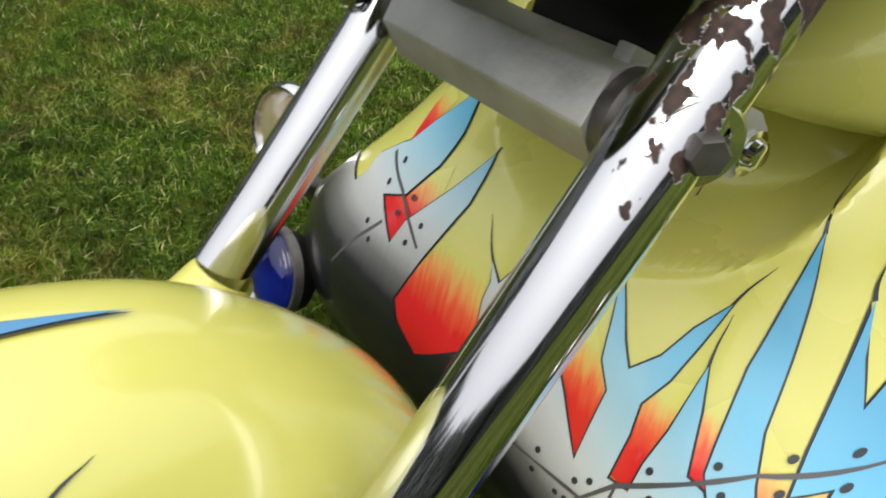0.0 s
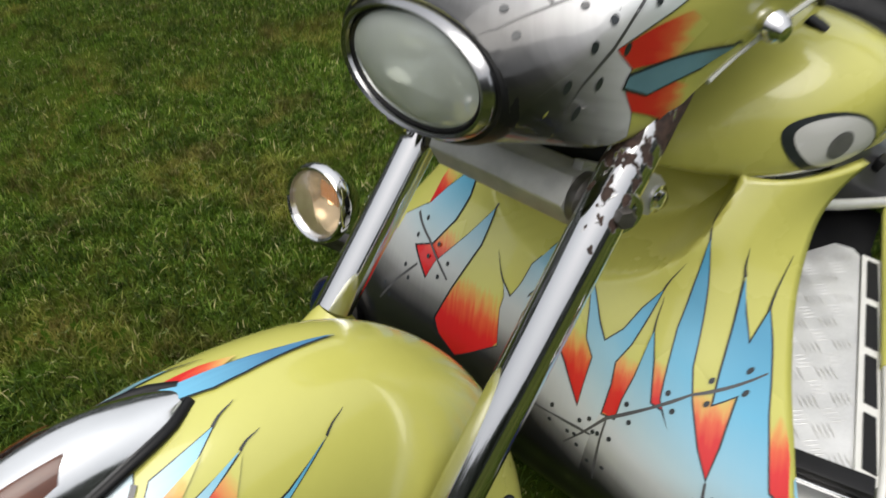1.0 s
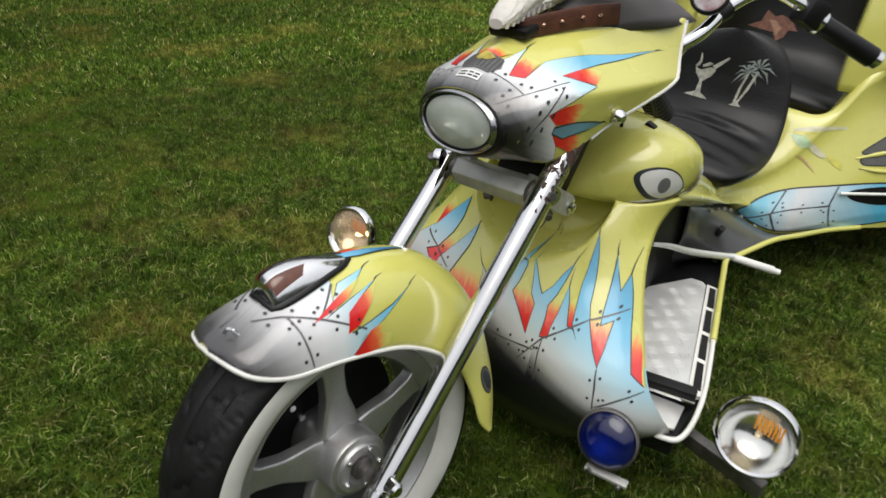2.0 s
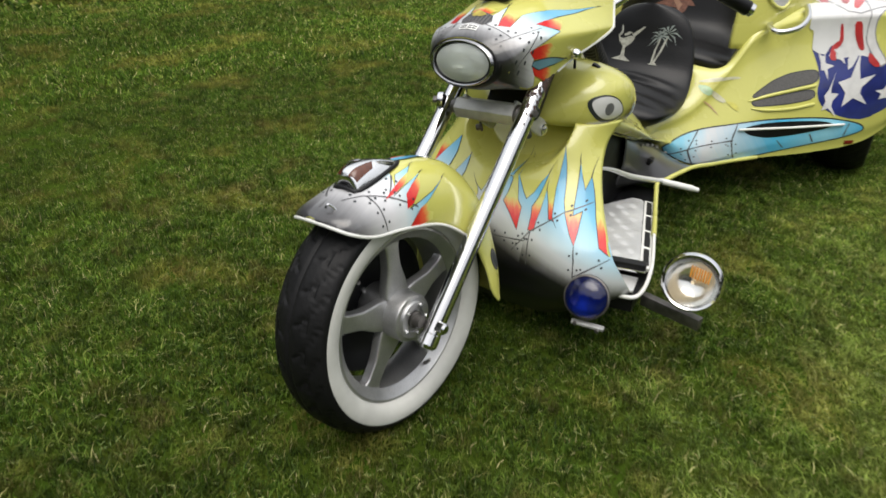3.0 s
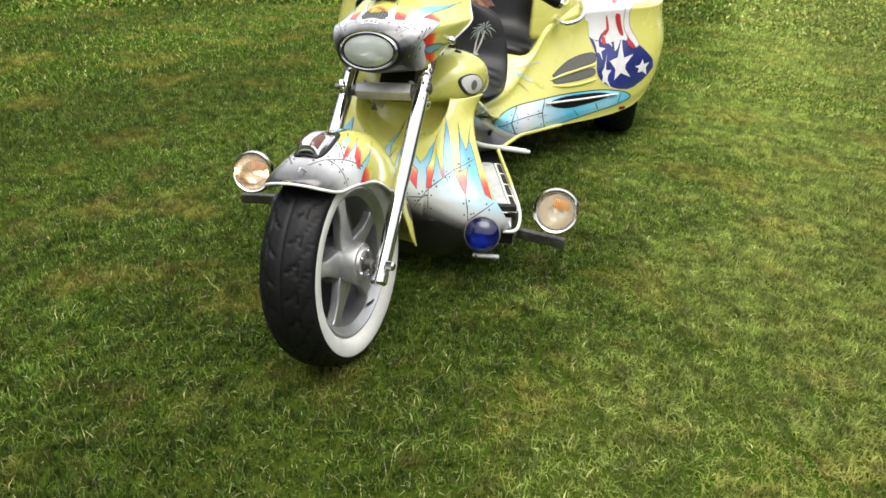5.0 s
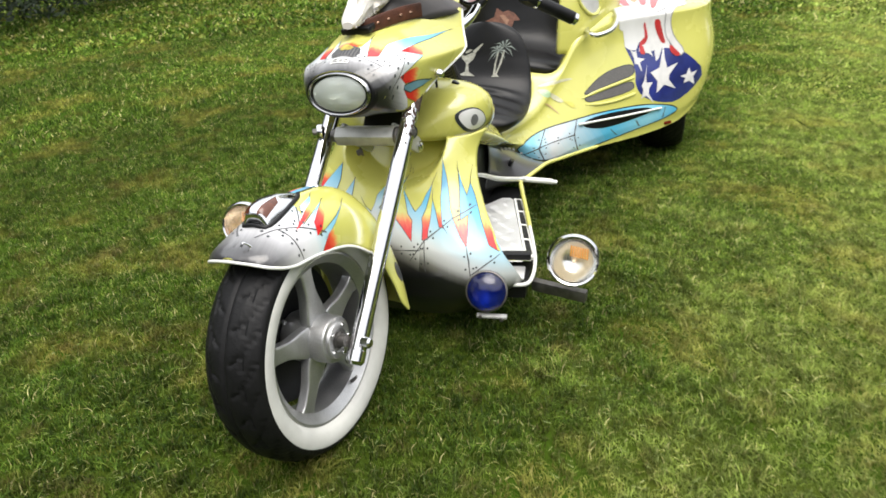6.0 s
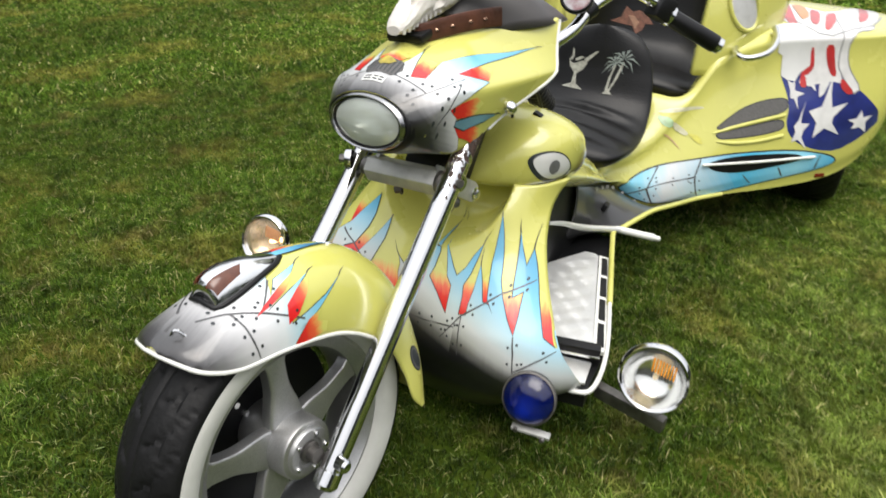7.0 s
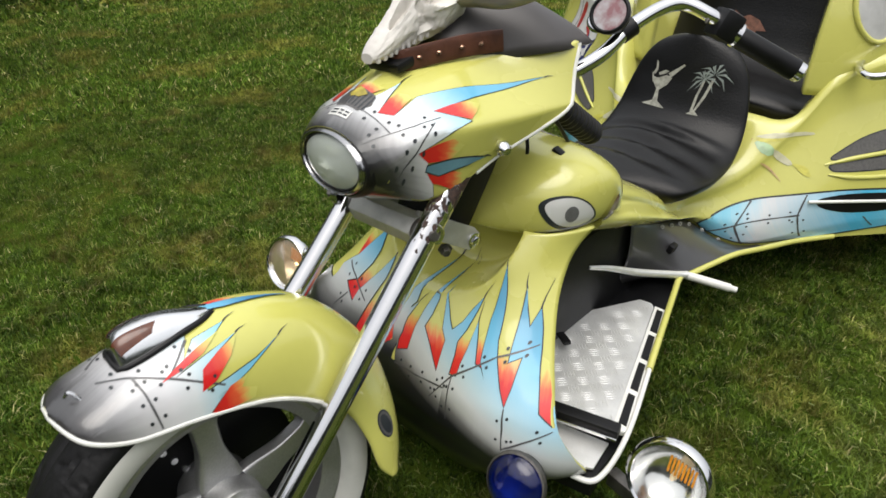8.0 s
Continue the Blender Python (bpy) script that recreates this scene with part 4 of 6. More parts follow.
# footboards
for s in (-1, 1):
    rim_pts = arc([(0.41 * s, 0.60, 0.20), (0.47 * s, 0.60, 0.19), (0.515 * s, 0.63, 0.198), (0.50 * s, 0.78, 0.215), (0.41 * s, 1.08, 0.225), (0.325 * s, 1.36, 0.222), (0.295 * s, 1.47, 0.225), (0.311 * s, 1.507, 0.227), (0.343 * s, 1.601, 0.235), (0.375 * s, 1.71, 0.235), (0.42 * s, 1.86, 0.21), (0.475 * s, 2.04, 0.182), (0.56 * s, 2.16, 0.182)], 8)
    part("footwell_edge", tube(bm_(), rim_pts[:31], 0.0068, 12), M_WHITE, trike, "pale rounded footwell edge")
    part("footwell_edge", tube(bm_(), rim_pts[30:], 0.010, 12), M_YELLOW, trike, "yellow rounded footwell edge")
    poly = [(0.31 * s, 0.72), (0.465 * s, 0.765), (0.302 * s, 1.285), (0.285 * s, 1.30), (0.25 * s, 1.295), (0.17 * s, 1.15), (0.15 * s, 1.0), (0.15 * s, 0.74)]
    board = part("footboard", prism(bm_(), poly if s > 0 else poly[::-1], 0.008, Matrix.Translation((0, 0, 0.202))), M_PLATE, trike, "aluminium chequer plate footboard")
    bm = bm_()
    for r in range(14):
        for c in range(9):
            px, py = 0.160 + 0.040 * c, 0.742 + 0.040 * r
            edge = 0.463 - (py - 0.765) * 0.3135 - 0.016
            if px > edge or py < 0.735 + 0.28 * max(0, px - 0.31) or (py > 1.0 and px < 0.165 + (py - 1.0) * 0.32):
                continue
            tilt = radians(45 if (r + c) % 2 else -45)
            for k in range(4):
                o = Matrix.Translation((px * s, py, 0.2105)) @ Matrix.Rotation(tilt, 4, 'Z') @ Matrix.Translation((0, (k - 1.5) * 0.0085, 0))
                v = [bm.verts.new(o @ Vector(q)) for q in ((-0.0170, 0, 0), (0, -0.0019, 0), (0.0170, 0, 0), (0, 0.0019, 0), (0, 0, 0.0009))]
                for a, b in ((0, 1), (1, 2), (2, 3), (3, 0)):
                    bm.faces.new((v[a], v[b], v[4]))
    tagged(part("chequer_tread", bm, M_PLATE, board, "raised chequer tread"), kind="stuff")
    frame_poly = [(0.468 * s, 0.755), (0.505 * s, 0.775), (0.338 * s, 1.285), (0.305 * s, 1.285)]
    fr = part("board_frame", prism(bm_(), frame_poly if s > 0 else frame_poly[::-1], 0.012, Matrix.Translation((0, 0, 0.204))), M_WHITE, board, "pale metal side frame")
    for k in range(4):
        a, b = 0.05 + 0.238 * k, 0.05 + 0.238 * k + 0.2
        q = [(lerp(0.468, 0.305, t) + w, lerp(0.757, 1.285, t) + 0.004) for t, w in ((a, 0.008), (a, 0.029), (b, 0.027), (b, 0.008))]
        q = [(x * s, y) for x, y in q]
        part("rubber_insert", prism(bm_(), q if s > 0 else q[::-1], 0.006, Matrix.Translation((0, 0, 0.213))), M_BLACK, fr, "black rubber insert")
    toe = [(0.30 * s, 0.625), (0.44 * s, 0.622), (0.488 * s, 0.645), (0.475 * s, 0.735), (0.31 * s, 0.705)]
    part("toe_plate", prism(bm_(), toe if s > 0 else toe[::-1], 0.006, Matrix.Translation((0, 0, 0.186))), M_PLATE, board, "bright metal toe plate")
    part("front_bar", block(bm_(), 0.20, 0.035, 0.028, Matrix.Translation((0.395 * s, 0.722, 0.232)) @ Matrix.Rotation(radians(14 * s), 4, 'Z'), 0.006), M_BLACK, board, "black rubber front bar")
    part("bar_trim", block(bm_(), 0.20, 0.006, 0.008, Matrix.Translation((0.40 * s, 0.70, 0.225)) @ Matrix.Rotation(radians(14 * s), 4, 'Z'), 0.002), M_CHROME, board)
    part("pedal", block(bm_(), 0.05, 0.022, 0.012, Matrix.Translation((0.20 * s, 0.95, 0.235)) @ Matrix.Rotation(radians(-30 * s), 4, 'Z'), 0.004), M_BLACK, board, "black rubber pedal")
    lever = part("foot_lever", tube(bm_(), arc([(0.17 * s, 1.10, 0.385), (0.195 * s, 1.18, 0.355), (0.228 * s, 1.31, 0.292), (0.287 * s, 1.46, 0.237), (0.305 * s, 1.495, 0.228)], 8), [0.006 + 0.006 * min(1, k / 16) for k in range(33)], 14), material("bright_satin_steel", (0.85, 0.85, 0.84), 0.3, 0.5, 0, 0.08, 30), trike, "chrome foot lever reaching over the footwell edge")
    part("peg", tube(bm_(), [(0.30 * s, 1.493, 0.226), (0.31 * s, 1.498, 0.224), (0.425 * s, 1.552, 0.202), (0.43 * s, 1.555, 0.2), (0.445 * s, 1.562, 0.197)], [0.011, 0.0135, 0.0135, 0.010, 0.010], 16), M_WHITE, lever, "pale cylindrical foot peg")
    part("latch", block(bm_(), 0.02, 0.035, 0.03, Matrix.Translation((0.243 * s, 1.49, 0.305)) @ Matrix.Rotation(radians(20 * s), 4, 'Y'), 0.005), M_BLACK, trike, "black rubber latch")
    tray = [(0.2 * s, 0.56), (0.5 * s, 0.62), (0.49 * s, 0.80), (0.31 * s, 1.36), (0.29 * s, 1.5), (0.15 * s, 1.5)]
    part("footwell_tray", prism(bm_(), tray if s > 0 else tray[::-1], 0.05, Matrix.Translation((0, 0, 0.13))), M_BLACK, trike, "dark footwell floor")

# lamps at the front
for s in (-1, 1):
    m = toward((0.657 if s > 0 else -0.632, 0.66 if s > 0 else 0.645, 0.282), (0.05 if s > 0 else 0.10, -0.93, 0.33)) @ Matrix.Scale(0.94, 4)
    lamp = part("spot_lamp", lathe(bm_(), [(0, -0.075), (0.045, -0.07), (0.075, -0.045), (0.09, -0.005), (0.094, 0.012), (0.094, 0.022), (0.086, 0.028), (0.082, 0.024)], 48, m), M_CHROME, trike, "round chrome spot lamp, its bulb lit")
    part("bezel", lathe(bm_(), [(0.080, 0.020), (0.083, 0.031), (0.089, 0.034), (0.096, 0.026), (0.097, 0.012)], 48, m), M_CHROME, lamp, "chrome bezel")
    part("reflector", lathe(bm_(), [(0.083, 0.02), (0.078, 0.004), (0.062, -0.018), (0.04, -0.034), (0.012, -0.04), (0, -0.04)], 40, m), M_REFLECTOR, lamp, "silver reflector")
    for k in range(8):
        part("amber_rib", block(bm_(), 0.0055, 0.040, 0.006, m @ Matrix.Translation((-0.012 + 0.0085 * k, 0.034 - 0.0014 * k, 0.012)), 0.0015), M_AMBER, lamp, "amber indicator rib")
    part("bulb", lathe(bm_(), [(0.0, 0.004), (0.006, 0.002), (0.009, -0.008), (0.008, -0.03)], 16, m @ Matrix.Translation((0, -0.006, 0))), M_BULB if s > 0 else M_BULB_WARM, lamp, "lit bulb")
    part("glass", lathe(bm_(), [(0.084, 0.022), (0.06, 0.03), (0.0, 0.035)], 40, m), M_LENS if s > 0 else M_LENS_WARM, lamp, "clear lamp glass" if s > 0 else "lamp glass tinted with the warm bulb glow")
    part("bracket", block(bm_(), 0.20, 0.03, 0.04, Matrix.Translation((0.61 * s, 0.67, 0.15)) @ Matrix.Rotation(radians(-12 * s), 4, 'Z'), 0.004), M_STEEL, lamp, "black steel bracket")
    m = toward((0.400 * s, 0.47, 0.230), (0.12 * s, -0.9, 0.4)) @ Matrix.Scale(0.88, 4)
    bl = part("blue_lamp", lathe(bm_(), [(0, -0.06), (0.04, -0.055), (0.068, -0.03), (0.074, -0.004), (0.074, 0.006)], 40, m), M_BLACK, trike, "round blue auxiliary lamp")
    part("blue_glass", lathe(bm_(), [(0.071 * math.cos(a) + 0.0012 * (k % 2), 0.006 + 0.036 * math.sin(a)) for k, a in ((k, math.pi / 2 * k / 24) for k in range(24))] + [(0, 0.042)], 40, m), M_BLUE, bl, "blue ribbed glass")
    part("reflector", lathe(bm_(), [(0.069, 0.004), (0.060, -0.014), (0.035, -0.030), (0, -0.036)], 36, m), M_ALU, bl, "dull reflector behind the blue glass")
    part("lamp_ring", lathe(bm_(), [(0.071, 0.004), (0.074, 0.012), (0.079, 0.010), (0.080, -0.004), (0.074, -0.008)], 40, m), M_STEEL, bl, "dull metal ring")
    part("lamp_foot", block(bm_(), 0.10, 0.022, 0.008, Matrix.Translation((0.425 * s, 0.44, 0.155)) @ Matrix.Rotation(radians(8 * s), 4, 'Z'), 0.002), M_ALU, bl, "metal mounting strip")
    for k in (-1, 1):
        part("foot_bolt", lathe(bm_(), [(0, 0.008), (0.006, 0.007), (0.007, 0)], 10, toward((0.425 * s + 0.036 * k, 0.428, 0.155), (0, -1, 0))), M_STEEL, bl)


# ---- airbrushed paint, laid on the shells ----
from mathutils.bvhtree import BVHTree
from mathutils.geometry import tessellate_polygon


class Shell:
    """A surface to paint on, seen along a direction d: flat outlines in (e1, e2) are laid on it."""

    def __init__(self, bm, d, e1, e2, m=None, tree=None):
        self.tree = tree or BVHTree.FromBMesh(bm)
        self.d, self.e1, self.e2, self.m = Vector(d).normalized(), Vector(e1), Vector(e2), m

    def at(self, a, b, lift):
        hit, n, _, _ = self.tree.ray_cast(self.e1 * a + self.e2 * b - self.d * 4, self.d)
        if hit is None:
            return None
        if n.dot(self.d) > 0:
            n = -n
        return hit + n * lift

    def flip(self):
        """The same paint on the other side."""
        d, e1, e2 = (Vector((-v.x, v.y, v.z)) for v in (self.d, self.e1, self.e2))
        return Shell(None, d, e1, e2, self.m, self.tree)


def grow(poly, w):
    """An outline pushed outwards by w."""
    n = len(poly)
    area = sum(poly[i][0] * poly[(i + 1) % n][1] - poly[(i + 1) % n][0] * poly[i][1] for i in range(n))
    sg = 1 if area > 0 else -1
    out = []
    for i in range(n):
        a, b, c = Vector(poly[i - 1]), Vector(poly[i]), Vector(poly[(i + 1) % n])
        e0, e1 = (b - a), (c - b)
        n0 = Vector((e0.y, -e0.x)).normalized() * sg
        n1 = Vector((e1.y, -e1.x)).normalized() * sg
        q = n0 + n1
        q = q.normalized() if q.length > 0.2 else n0
        out.append(tuple(b + q * w * min(2.2, 1 / max(0.3, q.dot(n0)))))
    return out


def rounded(poly, times=2):
    """An outline with its corners cut round."""
    for _ in range(times):
        n = len(poly)
        poly = [q for i in range(n) for q in ((lerp(poly[i][0], poly[(i + 1) % n][0], 0.22), lerp(poly[i][1], poly[(i + 1) % n][1], 0.22)), (lerp(poly[i][0], poly[(i + 1) % n][0], 0.78), lerp(poly[i][1], poly[(i + 1) % n][1], 0.78)))]
    return poly


def paint(name, poly, shell, mat, parent, lift=0.0016, axis=2, lo=0.0, hi=1.0, step=0.014, label="", hug=False, tilt=0.0, rise=0.0):
    """Lays a filled outline on a shell as a thin film of paint; axis, lo and hi set the run of its colours."""
    bm = bm_()
    vs = [bm.verts.new((a, b, 0)) for a, b in poly]
    for t in tessellate_polygon([[Vector((a, b, 0)) for a, b in poly]]):
        try:
            bm.faces.new([vs[i] for i in t])
        except ValueError:
            pass
    for _ in range(7):
        long = [e for e in bm.edges if e.calc_length() > step]
        if not long:
            break
        bmesh.ops.subdivide_edges(bm, edges=long, cuts=1)
        bmesh.ops.triangulate(bm, faces=[f for f in bm.faces if len(f.verts) > 3])
    uv = bm.loops.layers.uv.new("UVMap")
    gone = []
    mid_a, mid_b = sum(a for a, b in poly) / len(poly), sum(b for a, b in poly) / len(poly)
    for v in bm.verts:
        p = shell.at(v.co.x, v.co.y, lift)
        for k in range(24 if hug else 0):
            p = p or shell.at(lerp(v.co.x, mid_a, 0.02 * (k + 1)), lerp(v.co.y, mid_b, 0.02 * (k + 1)), lift)
        if p is None:
            gone.append(v)
        else:
            v.co = p
    bmesh.ops.delete(bm, geom=gone, context='VERTS')
    bmesh.ops.delete(bm, geom=[f for f in bm.faces if max(e.calc_length() for e in f.edges) > 0.09], context='FACES')
    for f in bm.faces:
        for lp in f.loops:
            c = lp.vert.co
            lp[uv].uv = ((c[axis] + tilt * c.x + rise * c.z - lo) / (hi - lo), c.x * 0.9 + c.y * (0.5 if axis == 2 else 0) + c.z * (0.5 if axis != 2 else 0))
    ob = part(name, bm, mat, parent, label, shell.m, 0, 80)
    return ob


def whiskers(polys, shell, parent, length=0.034, lift=0.0018, tight=38):
    """Thin brush tails that run on past the sharp tips of painted shapes, one film of paint."""
    bm = bm_()
    for poly in polys:
        n = len(poly)
        area = sum(poly[i][0] * poly[(i + 1) % n][1] - poly[(i + 1) % n][0] * poly[i][1] for i in range(n))
        for i in range(n):
            a, b, c = Vector(poly[i - 1]), Vector(poly[i]), Vector(poly[(i + 1) % n])
            if min((a - b).length, (c - b).length) < 0.012:
                continue
            u, w = (a - b).normalized(), (c - b).normalized()
            turn = (b.x - a.x) * (c.y - b.y) - (b.y - a.y) * (c.x - b.x)
            if u.angle(w) > radians(tight) or turn * area < 0:
                continue
            d = -(u + w).normalized()
            d = Vector((d.x + random.uniform(-0.1, 0.1), d.y)).normalized()
            q = Vector((-d.y, d.x))
            size = length * random.uniform(0.6, 1.2)
            row = []
            for k in range(6):
                p = b + d * size * (k / 5 - 0.05) + q * 0.0012 * math.sin(k * 0.9)
                hw = 0.0012 * (1 - k / 5) + 0.0002
                row.append([shell.at(*(p + q * hw * e), lift) for e in (-1, 1)])
            for r0, r1 in zip(row, row[1:]):
                if None not in r0 + r1 and (r0[0] - r1[0]).length < 0.03:
                    bm.faces.new([bm.verts.new(p) for p in (r0[0], r0[1], r1[1], r1[0])])
    return tagged(part("brush_tail", bm, M_INK, parent, "thin black brush tails", shell.m, 0, 80), kind="stuff")


def ribbon(line, w, wobble=0.0):
    """The outline of a brush line of width w."""
    pts = [Vector(p) for p in line]
    fine = []
    for a, b in zip(pts, pts[1:]):
        n = max(1, int((b - a).length / 0.02))
        fine += [a.lerp(b, k / n) for k in range(n)]
    fine.append(pts[-1])
    left, right = [], []
    for i, p in enumerate(fine):
        d = (fine[min(i + 1, len(fine) - 1)] - fine[max(i - 1, 0)]).normalized()
        nn = Vector((-d.y, d.x)) * (w / 2 * (1 + wobble * random.uniform(-1, 1)))
        left.append(tuple(p + nn))
        right.append(tuple(p - nn))
    return left + right[::-1]


def rivets(lines, shell, parent, gap=0.032, off=0.011, r=0.0033, lift=0.0026):
    """Painted rivet heads in rows along both sides of the seams, one film of paint."""
    bm = bm_()
    for line in lines:
        for (a0, b0), (a1, b1) in zip(line, line[1:]):
            d = Vector((a1 - a0, b1 - b0))
            n = max(1, int(d.length / gap))
            nn = Vector((-d.y, d.x)).normalized() * off
            for k in range(n):
                for sg in (-1, 1):
                    q = Vector((a0, b0)) + d * ((k + 0.5) / n) + nn * sg + Vector((random.uniform(-1, 1), random.uniform(-1, 1))) * 0.0015
                    ring = [shell.at(q.x + r * math.cos(t), q.y + r * math.sin(t), lift) for t in (2 * math.pi * i / 9 for i in range(9))]
                    if None not in ring:
                        bm.faces.new([bm.verts.new(p) for p in ring])
    return tagged(part("painted_rivets", bm, M_INK, parent, "rows of painted black rivet heads", shell.m, 0, 80), kind="stuff")


COWL_SHARDS_MID = [(0.003, 0.329), (-0.013, 0.375), (-0.035, 0.414), (-0.03, 0.477), (-0.01, 0.506), (-0.009, 0.477), (-0.018, 0.436), (0.001, 0.457), (-0.011, 0.422), (-0.01, 0.376), (-0.004, 0.355), (0.027, 0.367), (0.022, 0.414), (0.026, 0.451), (0.039, 0.506), (0.051, 0.479), (0.052, 0.448), (0.046, 0.424), (0.083, 0.396), (0.127, 0.358), (0.117, 0.42), (0.097, 0.436), (0.084, 0.462), (0.06, 0.502), (0.104, 0.457), (0.122, 0.442), (0.139, 0.463), (0.148, 0.49), (0.163, 0.519), (0.16, 0.483), (0.157, 0.453), (0.148, 0.428), (0.156, 0.404), (0.161, 0.369), (0.172, 0.05), (-0.02, 0.05), (-0.02, 0.33)]
COWL_SHARDS_LEFT = [(0.16, 0.366), (0.183, 0.369), (0.18, 0.394), (0.181, 0.425), (0.176, 0.475), (0.193, 0.448), (0.214, 0.406), (0.231, 0.404), (0.25, 0.387), (0.224, 0.415), (0.217, 0.436), (0.201, 0.487), (0.195, 0.537), (0.189, 0.594), (0.209, 0.54), (0.227, 0.489), (0.239, 0.456), (0.258, 0.424), (0.29, 0.381), (0.317, 0.352), (0.313, 0.388), (0.301, 0.438), (0.281, 0.427), (0.271, 0.456), (0.26, 0.492), (0.242, 0.554), (0.261, 0.515), (0.282, 0.484), (0.283, 0.515), (0.304, 0.481), (0.338, 0.422), (0.383, 0.352), (0.416, 0.331), (0.56, 0.31), (0.56, 0.05), (0.16, 0.05)]
COWL_SHARDS_RIGHT = [(-0.012, 0.502), (-0.025, 0.478), (-0.034, 0.446), (-0.04, 0.431), (-0.06, 0.443), (-0.049, 0.428), (-0.047, 0.412), (-0.026, 0.368), (-0.038, 0.359), (-0.096, 0.315), (-0.138, 0.335), (-0.155, 0.352), (-0.145, 0.4), (-0.126, 0.468), (-0.128, 0.517), (-0.156, 0.471), (-0.193, 0.42), (-0.199, 0.393), (-0.25, 0.422), (-0.214, 0.439), (-0.192, 0.478), (-0.184, 0.515), (-0.185, 0.563), (-0.239, 0.502), (-0.262, 0.47), (-0.274, 0.462), (-0.311, 0.431), (-0.31, 0.414), (-0.322, 0.397), (-0.4, 0.39), (-0.56, 0.3), (-0.56, 0.05), (-0.02, 0.05), (-0.013, 0.354), (-0.008, 0.392), (-0.014, 0.427), (-0.013, 0.447), (-0.005, 0.457)]
COWL_FLAMES = [[(-0.003, 0.354), (0.027, 0.366), (0.023, 0.416), (0.029, 0.458), (0.002, 0.456), (-0.009, 0.42), (-0.009, 0.376)], [(0.046, 0.424), (0.083, 0.396), (0.127, 0.358), (0.117, 0.42), (0.094, 0.437), (0.064, 0.461), (0.052, 0.448)], [(0.161, 0.369), (0.183, 0.369), (0.18, 0.394), (0.181, 0.425), (0.178, 0.46), (0.157, 0.453), (0.148, 0.428), (0.156, 0.404)], [(0.214, 0.406), (0.231, 0.404), (0.25, 0.387), (0.224, 0.415), (0.217, 0.436), (0.206, 0.468), (0.194, 0.449)]]
COWL_FLAMES_WIDE = [[(0.258, 0.424), (0.29, 0.381), (0.317, 0.352), (0.313, 0.388), (0.301, 0.438), (0.277, 0.44), (0.239, 0.461)], [(0.383, 0.352), (0.416, 0.331), (0.386, 0.379), (0.347, 0.429), (0.33, 0.439), (0.361, 0.389)], [(-0.155, 0.352), (-0.138, 0.335), (-0.096, 0.315), (-0.038, 0.359), (-0.029, 0.373), (-0.048, 0.41), (-0.057, 0.437), (-0.113, 0.455), (-0.145, 0.4)], [(-0.25, 0.422), (-0.199, 0.393), (-0.193, 0.42), (-0.165, 0.46), (-0.172, 0.486), (-0.195, 0.471), (-0.214, 0.439)], [(-0.267, 0.469), (-0.256, 0.475), (-0.241, 0.502), (-0.223, 0.532), (-0.255, 0.538), (-0.269, 0.502)]]
COWL_SEAMS = [[(0.126, 0.299), (0.171, 0.366), (0.216, 0.401), (0.254, 0.431), (0.316, 0.456)], [(0.003, 0.329), (0.072, 0.329), (0.161, 0.337)], [(0.317, 0.352), (0.329, 0.314), (0.337, 0.264)], [(0.339, 0.269), (0.382, 0.3), (0.421, 0.324)], [(0.172, 0.364), (0.177, 0.326), (0.183, 0.267)], [(-0.281, 0.325), (-0.255, 0.369), (-0.226, 0.404)], [(-0.276, 0.453), (-0.221, 0.439), (-0.157, 0.408)]]
FENDER_SILVER = [(-0.005, 0.389), (0.023, 0.406), (0.048, 0.416), (0.083, 0.428), (0.159, 0.462), (0.105, 0.442), (0.046, 0.432), (0.005, 0.427), (0.011, 0.462), (0.05, 0.482), (0.089, 0.498), (0.032, 0.485), (-0.037, 0.469), (0.012, 0.486), (0.081, 0.526), (0.019, 0.518), (-0.011, 0.489), (0.03, 0.562), (-0.1, 0.546), (-0.3, 0.528), (-0.3, 0.418), (-0.12, 0.349), (-0.01, 0.365)]
FENDER_FLAMES = [[(-0.057, 0.472), (-0.030, 0.484), (0.017, 0.501), (0.062, 0.513), (0.023, 0.488), (-0.018, 0.477)], [(-0.003, 0.430), (0.010, 0.463), (0.045, 0.480), (0.088, 0.495), (0.064, 0.465), (0.025, 0.437)], [(-0.005, 0.388), (0.043, 0.418), (0.078, 0.424), (0.062, 0.408), (0.088, 0.396), (0.080, 0.381), (0.024, 0.384)]]
FENDER_SEAMS = [[(-0.138, 0.520), (-0.098, 0.505), (-0.069, 0.489), (-0.037, 0.470), (0.002, 0.445), (0.036, 0.424)], [(-0.091, 0.500), (-0.085, 0.467), (-0.083, 0.439), (-0.080, 0.406)], [(0.009, 0.522), (-0.017, 0.497), (-0.042, 0.474)]]
FAIRING_SILVER = [(0.452, 0.706), (0.455, 0.68), (0.486, 0.675), (0.527, 0.676), (0.492, 0.66), (0.451, 0.636), (0.466, 0.612), (0.522, 0.626), (0.622, 0.602), (0.786, 0.559), (0.743, 0.566), (0.621, 0.577), (0.526, 0.582), (0.553, 0.556), (0.579, 0.533), (0.561, 0.531), (0.513, 0.527), (0.465, 0.526), (0.485, 0.509), (0.481, 0.501), (0.496, 0.481), (0.50, 0.465), (0.46, 0.45), (0.39, 0.47), (0.37, 0.53), (0.37, 0.58), (0.37, 0.664), (0.37, 0.7), (0.45, 0.704)]
